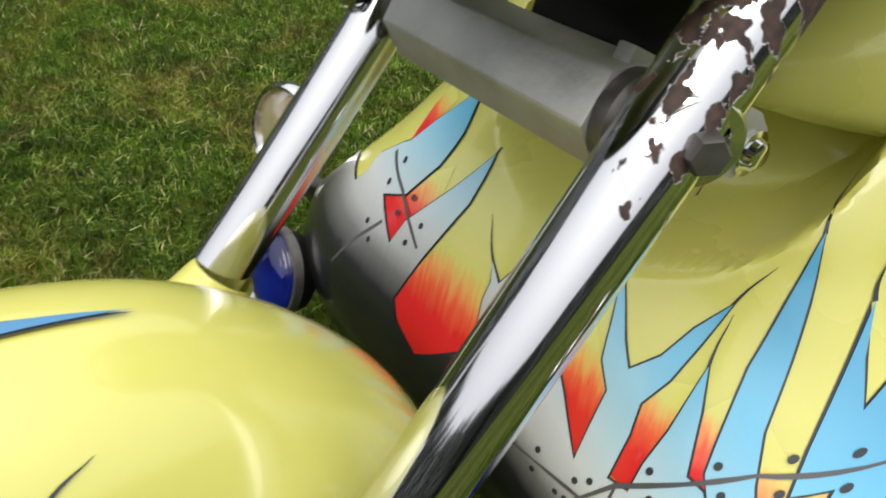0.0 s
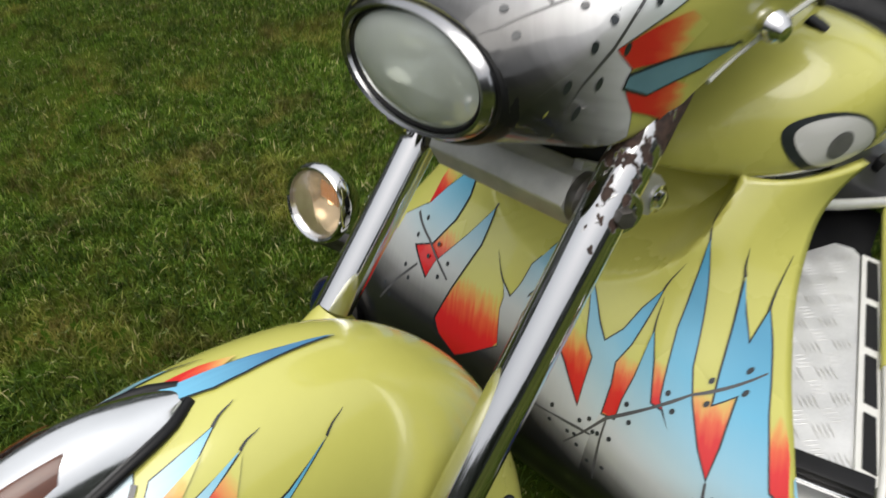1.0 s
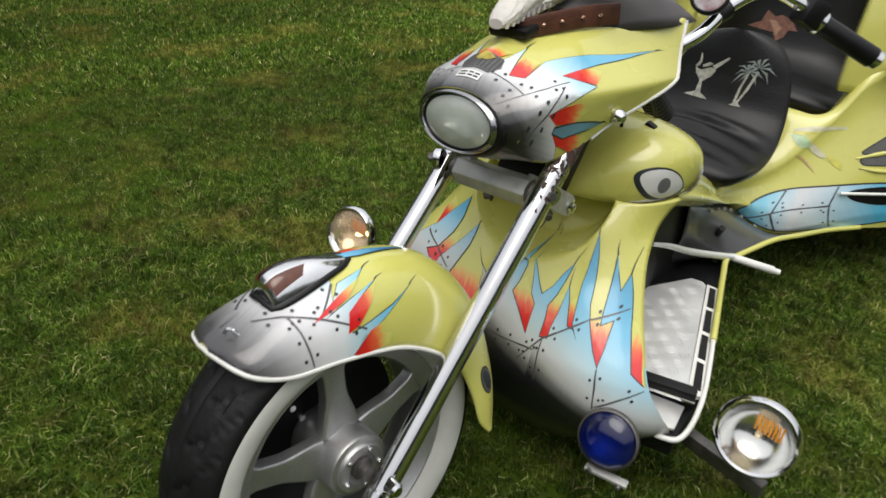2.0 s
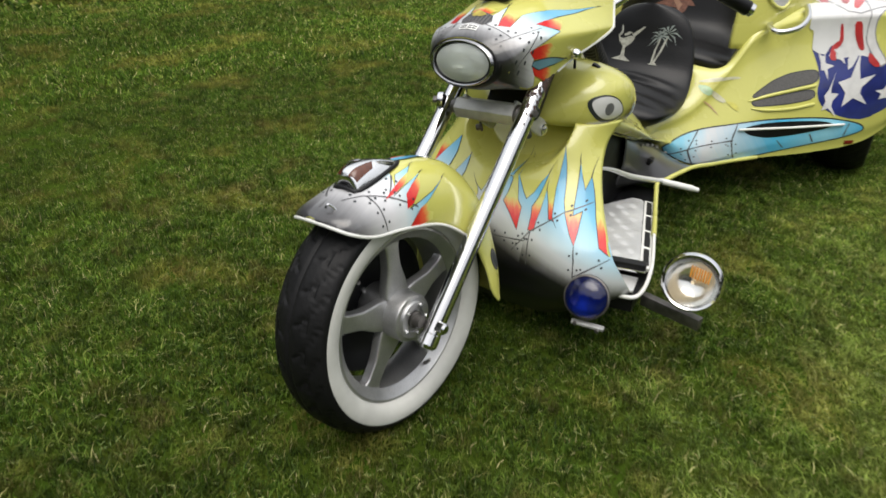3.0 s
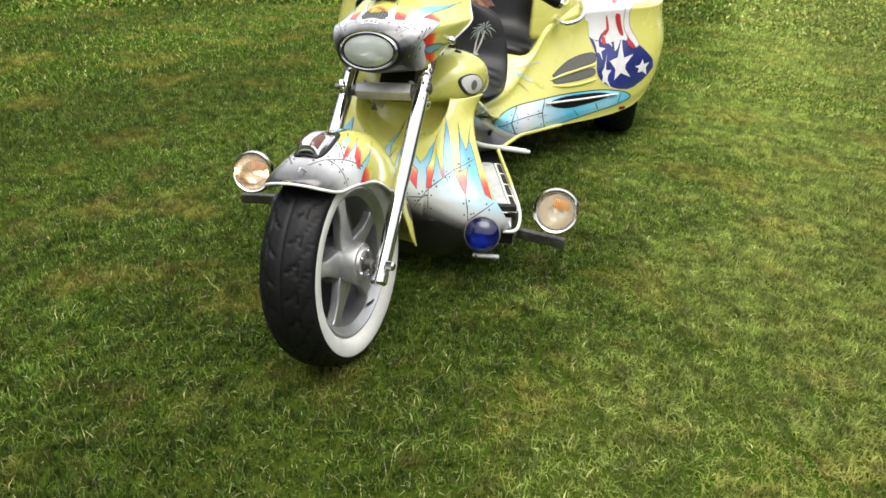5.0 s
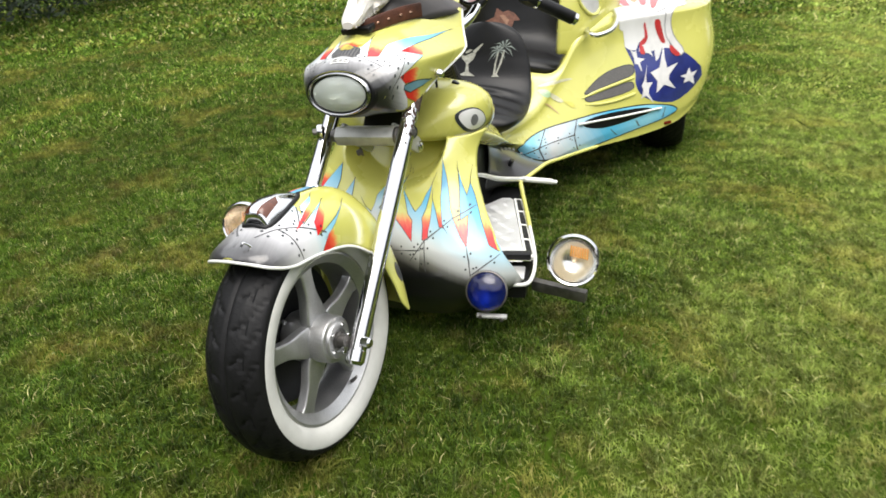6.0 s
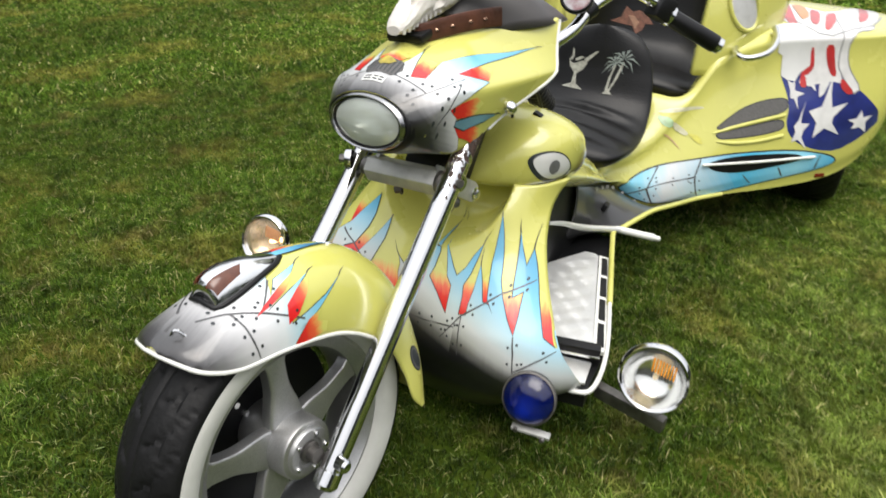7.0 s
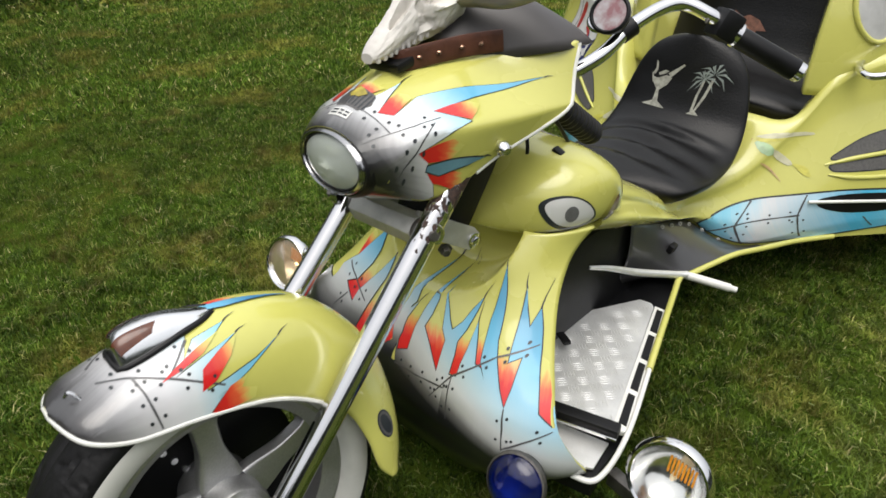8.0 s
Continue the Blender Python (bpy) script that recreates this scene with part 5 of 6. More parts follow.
FAIRING_FLAMES = [[(0.457, 0.714), (0.498, 0.739), (0.493, 0.714), (0.494, 0.699), (0.484, 0.689), (0.455, 0.68)], [(0.451, 0.636), (0.487, 0.653), (0.505, 0.655), (0.514, 0.64), (0.513, 0.628), (0.466, 0.612)], [(0.526, 0.582), (0.565, 0.58), (0.597, 0.575), (0.618, 0.56), (0.602, 0.547), (0.581, 0.536), (0.553, 0.556)], [(0.465, 0.526), (0.495, 0.525), (0.533, 0.52), (0.557, 0.506), (0.539, 0.5), (0.527, 0.498), (0.485, 0.509)], [(0.481, 0.501), (0.507, 0.487), (0.538, 0.482), (0.575, 0.467), (0.543, 0.458), (0.496, 0.481)]]
FAIRING_SHARD = [(0.483, 0.506), (0.527, 0.498), (0.611, 0.48), (0.567, 0.481), (0.507, 0.487), (0.481, 0.501)]
LOW_FLANK = [(0.37, 0.80), (0.37, 0.89), (0.44, 0.93), (0.50, 0.92), (0.50, 0.80), (0.44, 0.79)]
FAIRING_SEAMS = [[(0.384, 0.596), (0.431, 0.582), (0.476, 0.569), (0.528, 0.563)], [(0.438, 0.658), (0.439, 0.625), (0.437, 0.582)], [(0.51, 0.557), (0.475, 0.538), (0.461, 0.528), (0.438, 0.519), (0.428, 0.51)]]
SCOOP = [(0.192, 0.278), (0.3, 0.321), (0.462, 0.348), (0.575, 0.363), (0.774, 0.359), (0.916, 0.327), (0.956, 0.292), (0.88, 0.259), (0.682, 0.221), (0.508, 0.186), (0.32, 0.162)]
SLOT = [(0.476, 0.33), (0.578, 0.354), (0.777, 0.346), (0.834, 0.323), (0.768, 0.298), (0.594, 0.276), (0.503, 0.297)]
SLIT1 = [(0.475, 0.462), (0.499, 0.491), (0.54, 0.533), (0.596, 0.56), (0.673, 0.572), (0.70, 0.56), (0.707, 0.519), (0.614, 0.5), (0.508, 0.463)]
SLIT2 = [(0.481, 0.441), (0.511, 0.451), (0.602, 0.47), (0.702, 0.49), (0.718, 0.45), (0.634, 0.432), (0.519, 0.424), (0.496, 0.426)]

SCOOP, SLOT, SLIT1, SLIT2 = (rounded(p) for p in (SCOOP, SLOT, SLIT1, SLIT2))
cowl_shell = Shell(bmcowl, (0, 1, 0), (1, 0, 0), (0, 0, 1))
for poly in COWL_FLAMES + COWL_FLAMES_WIDE:
    zs = [b for a, b in poly]
    paint("flame_paint", poly, cowl_shell, P_FLAME, cowl, 0.0006, 2, min(zs) - 0.01, lerp(min(zs), max(zs), 0.80), label="red flame fading to yellow")
for k, poly in enumerate((COWL_SHARDS_MID, COWL_SHARDS_LEFT, COWL_SHARDS_RIGHT)):
    paint("ink_outline", grow(poly, 0.0019), cowl_shell, M_INK, cowl, 0.0013)
    # the right-hand panel runs darker: its shade is put into the paint
    paint("metal_panel_paint", poly, cowl_shell, P_COWL, cowl, 0.0021 + 0.0003 * k, 2, (0.278, 0.290, 0.305)[k], (0.585, 0.60, 0.58)[k], label="silver and blue airbrushed metal panel", hug=True, tilt=(0.4, 0.38, 0.0)[k])
whiskers([COWL_SHARDS_MID, COWL_SHARDS_LEFT, COWL_SHARDS_RIGHT], cowl_shell, cowl, 0.045)
for line in COWL_SEAMS:
    paint("seam_paint", ribbon(line, 0.0034, 0.4), cowl_shell, P_SEAM, cowl, 0.0032)
rivets(COWL_SEAMS, cowl_shell, cowl, lift=0.0036)

side = Shell(bmf, (-0.8, 0, -0.6), (0, 1, 0), (-0.6, 0, 0.8), STEER)
for sh in (side, side.flip()):
    paint("ink_outline", grow(FENDER_SILVER, 0.0015), sh, M_INK, fender, 0.0007)
    paint("metal_nose_paint", FENDER_SILVER, sh, P_NOSE, fender, 0.0015, 1, -0.23, 0.16, label="silver airbrushed metal nose", hug=True)
    for poly in FENDER_FLAMES:
        ys = [a for a, b in poly]
        paint("flame_paint", poly, sh, P_FLAME, fender, 0.0024, 1, min(ys) - 0.01, lerp(min(ys), max(ys), 0.86), label="red flame fading to yellow")
    whiskers([FENDER_SILVER], sh, fender, 0.03)
    for line in FENDER_SEAMS:
        paint("seam_paint", ribbon(line, 0.004, 0.3), sh, P_SEAM, fender, 0.0021)
    rivets(FENDER_SEAMS, sh, fender)
front_f = Shell(bmf, (0, 1, 0.15), (1, 0, 0), (0, 0, 1), STEER)
paint("metal_nose_paint", [(-0.105, 0.575), (0.105, 0.575), (0.105, 0.64), (0.05, 0.70), (-0.05, 0.70), (-0.105, 0.64)], front_f, P_NOSE, fender, 0.0011, 1, -0.23, 0.16, hug=True)
flank = Shell(bmf, (-1, 0, 0), (0, 1, 0), (0, 0, 1), STEER)
for sh in (flank, flank.flip()):
    # flat films: the shaded inside of the hole is painted on in black
    for w, h, mt, lf, nm in ((0.020, 0.036, M_INK, 0.001, "hole_ring"), (0.017, 0.032, P_GREYPANEL, 0.0018, "hole_ring"), (0.012, 0.026, M_INK, 0.0026, "hole")):
        paint(nm, [(0.335 + w * math.cos(t) - 0.006 * math.sin(t), 0.338 + h * math.sin(t)) for t in (2 * math.pi * k / 22 for k in range(22))], sh, mt, fender, lf)
top = Shell(bmf, (0, 0, -1), (1, 0, 0), (0, 1, 0), STEER)
shard = [(0.006, 0.07), (0.014, 0.10), (0.014, 0.13), (0.006, 0.228), (0.002, 0.172), (-0.006, 0.119), (-0.012, 0.082), (-0.02, 0.05)]
paint("ink_outline", grow(shard, 0.0015), top, M_INK, fender, 0.0025)
paint("shard_paint", shard, top, P_NOSE, fender, 0.0032, 1, -0.5, 0.16, label="deep blue airbrushed shard")
flame = [(-0.02, 0.045), (-0.012, 0.08), (-0.006, 0.119), (-0.012, 0.135), (-0.022, 0.10), (-0.026, 0.06)]
paint("flame_paint", flame, top, P_FLAME, fender, 0.003, 1, 0.03, 0.14)

fair_side = Shell(bmfair, (-0.7, 0, -0.714), (0, 1, 0), (-0.714, 0, 0.7), STEER)
for sh in (fair_side, fair_side.flip()):
    paint("ink_outline", grow(FAIRING_SILVER, 0.0015), sh, M_INK, fairing, 0.0007)
    paint("metal_panel_paint", FAIRING_SILVER, sh, P_FAIR, fairing, 0.0015, 1, 0.75, 1.0, label="silver and blue airbrushed metal panel", hug=True, rise=0.4)
    for poly in FAIRING_FLAMES:
        ys = [a for a, b in poly]
        paint("flame_paint", poly, sh, P_FLAME, fairing, 0.0024, 1, min(ys) - 0.004, lerp(min(ys), max(ys), 0.86), label="red flame fading to yellow")
    paint("ink_outline", grow(FAIRING_SHARD, 0.0015), sh, M_INK, fairing, 0.0029)
    paint("shard_paint", FAIRING_SHARD, sh, P_SHARD, fairing, 0.0035, label="dusky blue airbrushed shard")
    whiskers([FAIRING_SILVER, FAIRING_SHARD], sh, fairing, 0.025)
    for line in FAIRING_SEAMS:
        paint("seam_paint", ribbon(line, 0.0024, 0.3), sh, P_SEAM, fairing, 0.0021)
    rivets(FAIRING_SEAMS, sh, fairing, 0.03, 0.012)
fair_low = Shell(bmfair, (-0.88, 0.25, 0.40), (0, 1, 0), (0, 0, 1), STEER)
for sh in (fair_low, fair_low.flip()):
    paint("metal_panel_paint", LOW_FLANK, sh, P_FAIR, fairing, 0.0012, 1, 0.75, 1.0, label="dark airbrushed lower flank fading to silver", hug=True, rise=0.4)
fair_under = Shell(bmfair, (0, 0.5, 0.866), (1, 0, 0), (0, 0.866, -0.5), STEER)
paint("metal_panel_paint", [(-0.125, -0.10), (0.125, -0.10), (0.135, 0.03), (0.10, 0.05), (0.05, 0.045), (-0.05, 0.045), (-0.10, 0.05), (-0.135, 0.03)], fair_under, P_FAIR, fairing, 0.0009, 1, 0.75, 1.0, label="dark airbrushed underside fading to silver", hug=True, rise=0.4)
fair_top = Shell(bmfair, (0, 0, -1), (1, 0, 0), (0, 1, 0), STEER)
paint("metal_panel_paint", [(-0.125, 0.375), (0.125, 0.375), (0.12, 0.41), (0.09, 0.43), (-0.09, 0.43), (-0.12, 0.41)], fair_top, P_FAIR, fairing, 0.0008, 1, 0.75, 1.0, label="dark airbrushed brow over the headlight", hug=True, rise=0.4)
paint("grille_sticker", [(-0.035, 0.432), (0.035, 0.432), (0.05, 0.455), (0.04, 0.475), (-0.04, 0.475), (-0.05, 0.455)], fair_top, P_GREYPANEL, fairing, 0.003, label="grey striped sticker with a yellow emblem")
for k in range(9):
    x = -0.04 + 0.01 * k
    paint("sticker_stripe", [(x, 0.436), (x + 0.004, 0.436), (x + 0.004, 0.472), (x, 0.472)], fair_top, M_INK, fairing, 0.0036)
paint("sticker_emblem", [(-0.022, 0.462), (-0.008, 0.452), (0.012, 0.455), (0.024, 0.468), (0.008, 0.474), (-0.012, 0.478)], fair_top, material("emblem_yellow", (0.55, 0.45, 0.06), 0.4, 0, 0, 0.5, 60), fairing, 0.0045)
plate = [(-0.03, 0.408), (0.03, 0.408), (0.03, 0.425), (-0.03, 0.425)]
paint("white_sticker", plate, fair_top, M_WHITE, fairing, 0.003, label="small white sticker with black printing")
for k, (w0, w1) in enumerate(((-0.026, -0.006), (-0.001, 0.011), (0.014, 0.026))):
    paint("print_bar", [(w0, 0.4115), (w1, 0.4115), (w1, 0.4150), (w0, 0.4150)], fair_top, M_INK, fairing, 0.0036)
    paint("print_bar", [(w0, 0.4180), (w1, 0.4180), (w1, 0.4215), (w0, 0.4215)], fair_top, M_INK, fairing, 0.0036)

# painted eyes on the tank
eye_side = Shell(bmtank, (-0.8, 0.6, 0), (0.6, 0.8, 0), (0, 0, 1))
EYE_C, EYE_A = (0.806, 0.705), radians(-20)


def almond(w, h, n=28):
    out = []
    for k in range(n):
        t = 2 * math.pi * k / n
        x, y = w * math.cos(t), h * math.sin(t) * (1 - 0.25 * abs(math.cos(t)) ** 2)
        out.append((EYE_C[0] + x * math.cos(EYE_A) - y * math.sin(EYE_A), EYE_C[1] + x * math.sin(EYE_A) + y * math.cos(EYE_A)))
    return out


for sh in (eye_side, eye_side.flip()):
    paint("eye_outline", almond(0.075, 0.044), sh, M_INK, tank, 0.0012, label="black eye outline")
    paint("eye_white", [(a + 0.003, b + 0.003) for a, b in almond(0.064, 0.036)], sh, P_EYE, tank, 0.002, label="painted white of the eye")
    paint("pupil", [(EYE_C[0] + 0.004 + 0.017 * math.cos(t), EYE_C[1] + 0.001 + 0.02 * math.sin(t)) for t in (2 * math.pi * k / 20 for k in range(20))], sh, material("pupil_grey", (0.16, 0.16, 0.165), 0.35, 0, 0.5, 0.3, 50), tank, 0.0028, label="grey pupil")

M_BADGE = material("brown_lamp_glass", (0.20, 0.10, 0.045), 0.12, 0, 0.6, 0.5, 30, 0.2, 60, other=(0.42, 0.38, 0.30))
for sh in (eye_side, eye_side.flip()):
    for w, h, mt, lf, nm in ((0.019, 0.052, M_YELLOW, 0.0035, "badge_rim"), (0.014, 0.045, M_BADGE, 0.0065, "side_badge")):
        paint(nm, [(0.925 + w * math.cos(t) + 0.40 * h * math.sin(t), 0.668 + h * math.sin(t)) for t in (2 * math.pi * k / 24 for k in range(24))], sh, mt, tank, lf, label="brown glass side marker in a yellow rim" if mt is M_BADGE else "")

FEATHERS = [([(0.242, 0.522), (0.319, 0.546), (0.402, 0.548), (0.414, 0.538), (0.344, 0.531), (0.28, 0.520)], P_FEATHER_W), ([(0.243, 0.516), (0.32, 0.526), (0.345, 0.522), (0.28, 0.508)], P_FEATHER_Y), ([(0.247, 0.51), (0.301, 0.508), (0.323, 0.49), (0.318, 0.466), (0.28, 0.48)], P_FEATHER), ([(0.318, 0.494), (0.337, 0.478), (0.385, 0.441), (0.368, 0.434), (0.323, 0.461)], P_FEATHER_W),
    ([(0.378, 0.445), (0.425, 0.434), (0.445, 0.403), (0.43, 0.403), (0.4, 0.424)], P_FEATHER_Y), ([(0.288, 0.448), (0.312, 0.438), (0.362, 0.391), (0.371, 0.381), (0.339, 0.406)], P_FEATHER_R), ([(0.215, 0.542), (0.243, 0.52), (0.242, 0.506), (0.223, 0.523)], P_FEATHER_R)]
# stars, stripes, scoop and vents on the rear body
rear = Shell(bmrear, (0, 1, 0), (1, 0, 0), (0, 0, 1))


for sg in (1, -1):
    sh = rear if sg > 0 else rear.flip()
    paint("ink_outline", grow(SCOOP, 0.006), sh, M_INK, rear_body, 0.001)
    paint("scoop_paint", SCOOP, sh, P_SCOOP, rear_body, 0.002, 0, 0.19 * sg, 0.96 * sg, label="blue and silver airbrushed scoop")
    # a flat black film paints the shade inside the scoop opening
    paint("scoop_slot", SLOT, sh, M_BLACK, rear_body, 0.003, label="dark scoop opening")
    for line in ([(0.31, 0.32), (0.30, 0.245), (0.325, 0.17)], [(0.21, 0.235), (0.30, 0.25), (0.455, 0.275)], [(0.455, 0.345), (0.45, 0.275), (0.47, 0.19)], [(0.62, 0.265), (0.65, 0.225)], [(0.74, 0.285), (0.76, 0.245)], [(0.885, 0.325), (0.875, 0.265)]):
        paint("seam_paint", ribbon(line, 0.005, 0.3), sh, P_SEAM, rear_body, 0.0028)
    rivets([[(0.31, 0.32), (0.30, 0.245), (0.325, 0.17)], [(0.21, 0.235), (0.30, 0.25), (0.455, 0.275)], [(0.45, 0.275), (0.47, 0.19)]], sh, rear_body, 0.04, 0.014, 0.0032, 0.0035)
    a, b = sh.at(0.462, 0.322, 0.012), sh.at(0.86, 0.325, 0.010)
    part("scoop_rod", tube(bm_(), [a, a.lerp(b, 0.5) + Vector((0, -0.01, 0)), b], 0.006, 10), M_WHITE, rear_body, "pale rod along the scoop")
    for poly in (SLIT1, SLIT2):
        # dark rim and dark mesh grey paint the shade of the recessed vents
        paint("ink_outline", grow(poly, 0.004), sh, M_INK, rear_body, 0.001)
        paint("vent_mesh", poly, sh, P_GREYPANEL, rear_body, 0.002, label="grey mesh vent")
    for name, pts, r in (("vent_bar", ((0.469, 0.443), (0.538, 0.467), (0.618, 0.486), (0.705, 0.505)), 0.0085), ("vent_ridge", ((0.489, 0.412), (0.556, 0.405), (0.64, 0.408), (0.721, 0.424)), 0.008)):
        line = arc([sh.at(a, b, 0.001) for a, b in pts], 8)
        n = len(line) - 1
        part(name, tube(bm_(), line, [r * (0.35 + 0.65 * min(1, 4 * k / n)) for k in range(n + 1)], 12), M_YELLOW, rear_body, "yellow moulded bar beside the vents")
    for k, (poly, mt) in enumerate(FEATHERS):
        paint("feather_paint", rounded(poly, 1), sh, mt, rear_body, 0.0012 + 0.0003 * k, step=0.02)
    mk = sh.at(0.905, 0.228, 0.003)
    part("side_marker", block(bm_(), 0.05, 0.008, 0.018, Matrix.Translation(mk) @ Matrix.Rotation(radians(45 * sg), 4, 'Z'), 0.003), material("red_marker", (0.16, 0.012, 0.008), 0.25, 0, 0.5), rear_body, "small dark red side marker")
    pl = sh.at(0.40, 0.735, 0.002)
    part("lock", lathe(bm_(), [(0.010, 0), (0.012, 0.006), (0.006, 0.007), (0.005, 0.002)], 20, toward(pl, (0.3 * sg, -1, 0.2))), M_STEEL, rear_body, "small black lock")
# the painted bird's head, stripes and border over the shoulder of the rear body
SHOULDER_D = Vector((-0.35, 0.75, -0.56)).normalized()
SHOULDER_A = SHOULDER_D.cross(Vector((0, 0, 1))).normalized()
SHOULDER_B = SHOULDER_A.cross(SHOULDER_D)
shoulder = Shell(bmrear, SHOULDER_D, SHOULDER_A, SHOULDER_B)
P_BEAK = material("orange_airbrush", (0.70, 0.27, 0.05), 0.28, 0, 0.7, 0.4, 24)
P_ICE = material("pale_blue_airbrush", (0.50, 0.66, 0.74), 0.28, 0, 0.7, 0.3, 20)
P_GREYLINE = material("grey_airbrush", (0.30, 0.30, 0.30), 0.3, 0, 0.6, 0.3, 30)
BAND = [(1.66, 2.02), (1.76, 2.08), (1.809, 2.029), (1.874, 1.974), (2.121, 2.123), (2.19, 2.09), (2.006, 1.877), (1.908, 1.845), (1.786, 1.79), (1.718, 1.797), (1.695, 1.855), (1.66, 1.925)]
FIELD = [(1.599, 1.626), (1.624, 1.582), (1.646, 1.542), (1.662, 1.49), (1.656, 1.431), (1.676, 1.388), (1.724, 1.357), (1.826, 1.343), (1.928, 1.354), (2.039, 1.426), (2.124, 1.521), (1.977, 1.604), (1.933, 1.62), (1.86, 1.66), (1.74, 1.68), (1.66, 1.64)]
BASE = [(1.60, 1.98), (1.76, 2.0), (1.934, 1.937), (1.90, 1.80), (1.856, 1.691), (1.891, 1.619), (1.834, 1.622), (1.756, 1.597), (1.686, 1.585), (1.70, 1.65), (1.68, 1.75)]
BORDER = [(1.87, 1.92), (2.006, 1.877), (1.985, 1.845), (1.92, 1.831), (1.881, 1.783), (1.882, 1.732), (1.906, 1.676), (1.974, 1.61), (1.944, 1.585), (1.884, 1.65), (1.856, 1.685), (1.85, 1.744), (1.855, 1.85)]
HEAD = [(1.57, 1.699), (1.594, 1.692), (1.599, 1.653), (1.603, 1.615), (1.636, 1.602), (1.67, 1.602), (1.682, 1.626), (1.69, 1.641), (1.725, 1.67), (1.714, 1.73), (1.706, 1.793), (1.70, 1.85), (1.66, 1.86), (1.62, 1.85), (1.57, 1.84), (1.55, 1.776), (1.566, 1.744)]
STARS = [[(1.84, 1.641), (1.845, 1.572), (1.859, 1.519), (1.931, 1.549), (1.873, 1.484), (1.87, 1.459), (1.916, 1.417), (1.839, 1.432), (1.791, 1.388), (1.797, 1.448), (1.754, 1.49), (1.811, 1.518)], [(2.004, 1.528), (2.017, 1.501), (2.06, 1.518), (2.034, 1.485), (2.048, 1.448), (2.008, 1.461), (1.97, 1.448), (1.98, 1.473), (1.945, 1.48), (1.986, 1.493)],
    [(1.74, 1.665), (1.756, 1.64), (1.819, 1.658), (1.772, 1.618), (1.758, 1.606), (1.772, 1.573), (1.747, 1.59), (1.727, 1.59), (1.732, 1.61), (1.706, 1.629), (1.74, 1.638)], [(1.735, 1.533), (1.725, 1.476), (1.726, 1.438), (1.766, 1.441), (1.742, 1.408), (1.739, 1.383), (1.775, 1.339), (1.724, 1.371), (1.692, 1.356), (1.706, 1.398), (1.695, 1.421), (1.713, 1.449)],
    [(1.636, 1.602), (1.658, 1.593), (1.67, 1.602), (1.676, 1.565), (1.722, 1.559), (1.691, 1.54), (1.702, 1.49), (1.676, 1.532), (1.659, 1.53), (1.654, 1.562)], [(1.812, 1.654), (1.828, 1.615), (1.81, 1.568), (1.79, 1.55), (1.782, 1.596), (1.796, 1.635)]]
STRIPES = [[(1.70, 2.05), (1.745, 2.07), (1.72, 2.0), (1.696, 1.929), (1.668, 1.819), (1.643, 1.827), (1.647, 1.924)], [(1.805, 2.011), (1.837, 1.984), (1.762, 1.85), (1.737, 1.87)], [(1.845, 1.957), (1.901, 1.984), (1.864, 1.906), (1.793, 1.815), (1.776, 1.831)],
    [(2.074, 2.075), (2.13, 2.10), (2.011, 1.925), (1.943, 1.891)], [(1.695, 1.583), (1.691, 1.637), (1.713, 1.661), (1.728, 1.67), (1.714, 1.737), (1.727, 1.738), (1.745, 1.677), (1.742, 1.658), (1.715, 1.625), (1.729, 1.582)], [(1.778, 1.753), (1.816, 1.759), (1.834, 1.70), (1.856, 1.643), (1.828, 1.644), (1.796, 1.695)], [(1.877, 1.64), (1.90, 1.631), (1.952, 1.589), (1.919, 1.579), (1.883, 1.601)]]
for sh in (shoulder, shoulder.flip()):
    paint("white_border_paint", rounded(BAND, 1), sh, P_WHITE, rear_body, 0.0011, label="white painted border")
    paint("blue_field", rounded(FIELD, 1), sh, P_FLAG, rear_body, 0.0010, label="deep blue painted field")
    paint("white_border_paint", rounded(BASE, 1), sh, P_WHITE, rear_body, 0.0015, label="white painted stripes")
    paint("grey_line", grow(rounded(BORDER, 1), 0.006), sh, P_GREYLINE, rear_body, 0.0018)
    paint("white_border_paint", rounded(BORDER, 1), sh, P_WHITE, rear_body, 0.0021, label="white painted border")
    paint("grey_line", ribbon([(1.66, 1.925), (1.70, 1.845), (1.74, 1.795), (1.80, 1.79), (1.90, 1.838), (2.0, 1.873), (2.10, 1.97)], 0.009, 0.2), sh, P_GREYLINE, rear_body, 0.0024)
    for poly in STARS:
        paint("painted_star", poly, sh, P_WHITE, rear_body, 0.0034, label="white painted star")
    for poly in STRIPES:
        paint("red_stripe", rounded(poly, 1), sh, P_RED, rear_body, 0.0028, label="red painted stripe")
    paint("white_head_paint", HEAD, sh, P_EYE, rear_body, 0.0032, label="white ruffled airbrush shape")
    paint("orange_paint", rounded([(1.75, 2.06), (1.80, 2.05), (1.769, 1.935), (1.713, 1.891), (1.728, 1.97)], 1), sh, P_BEAK, rear_body, 0.0036, label="orange airbrush shape")
    paint("pale_blue_paint", rounded([(1.59, 1.97), (1.63, 2.0), (1.63, 1.923), (1.60, 1.85), (1.56, 1.86)], 1), sh, P_ICE, rear_body, 0.0018)

WING_T = 0.05
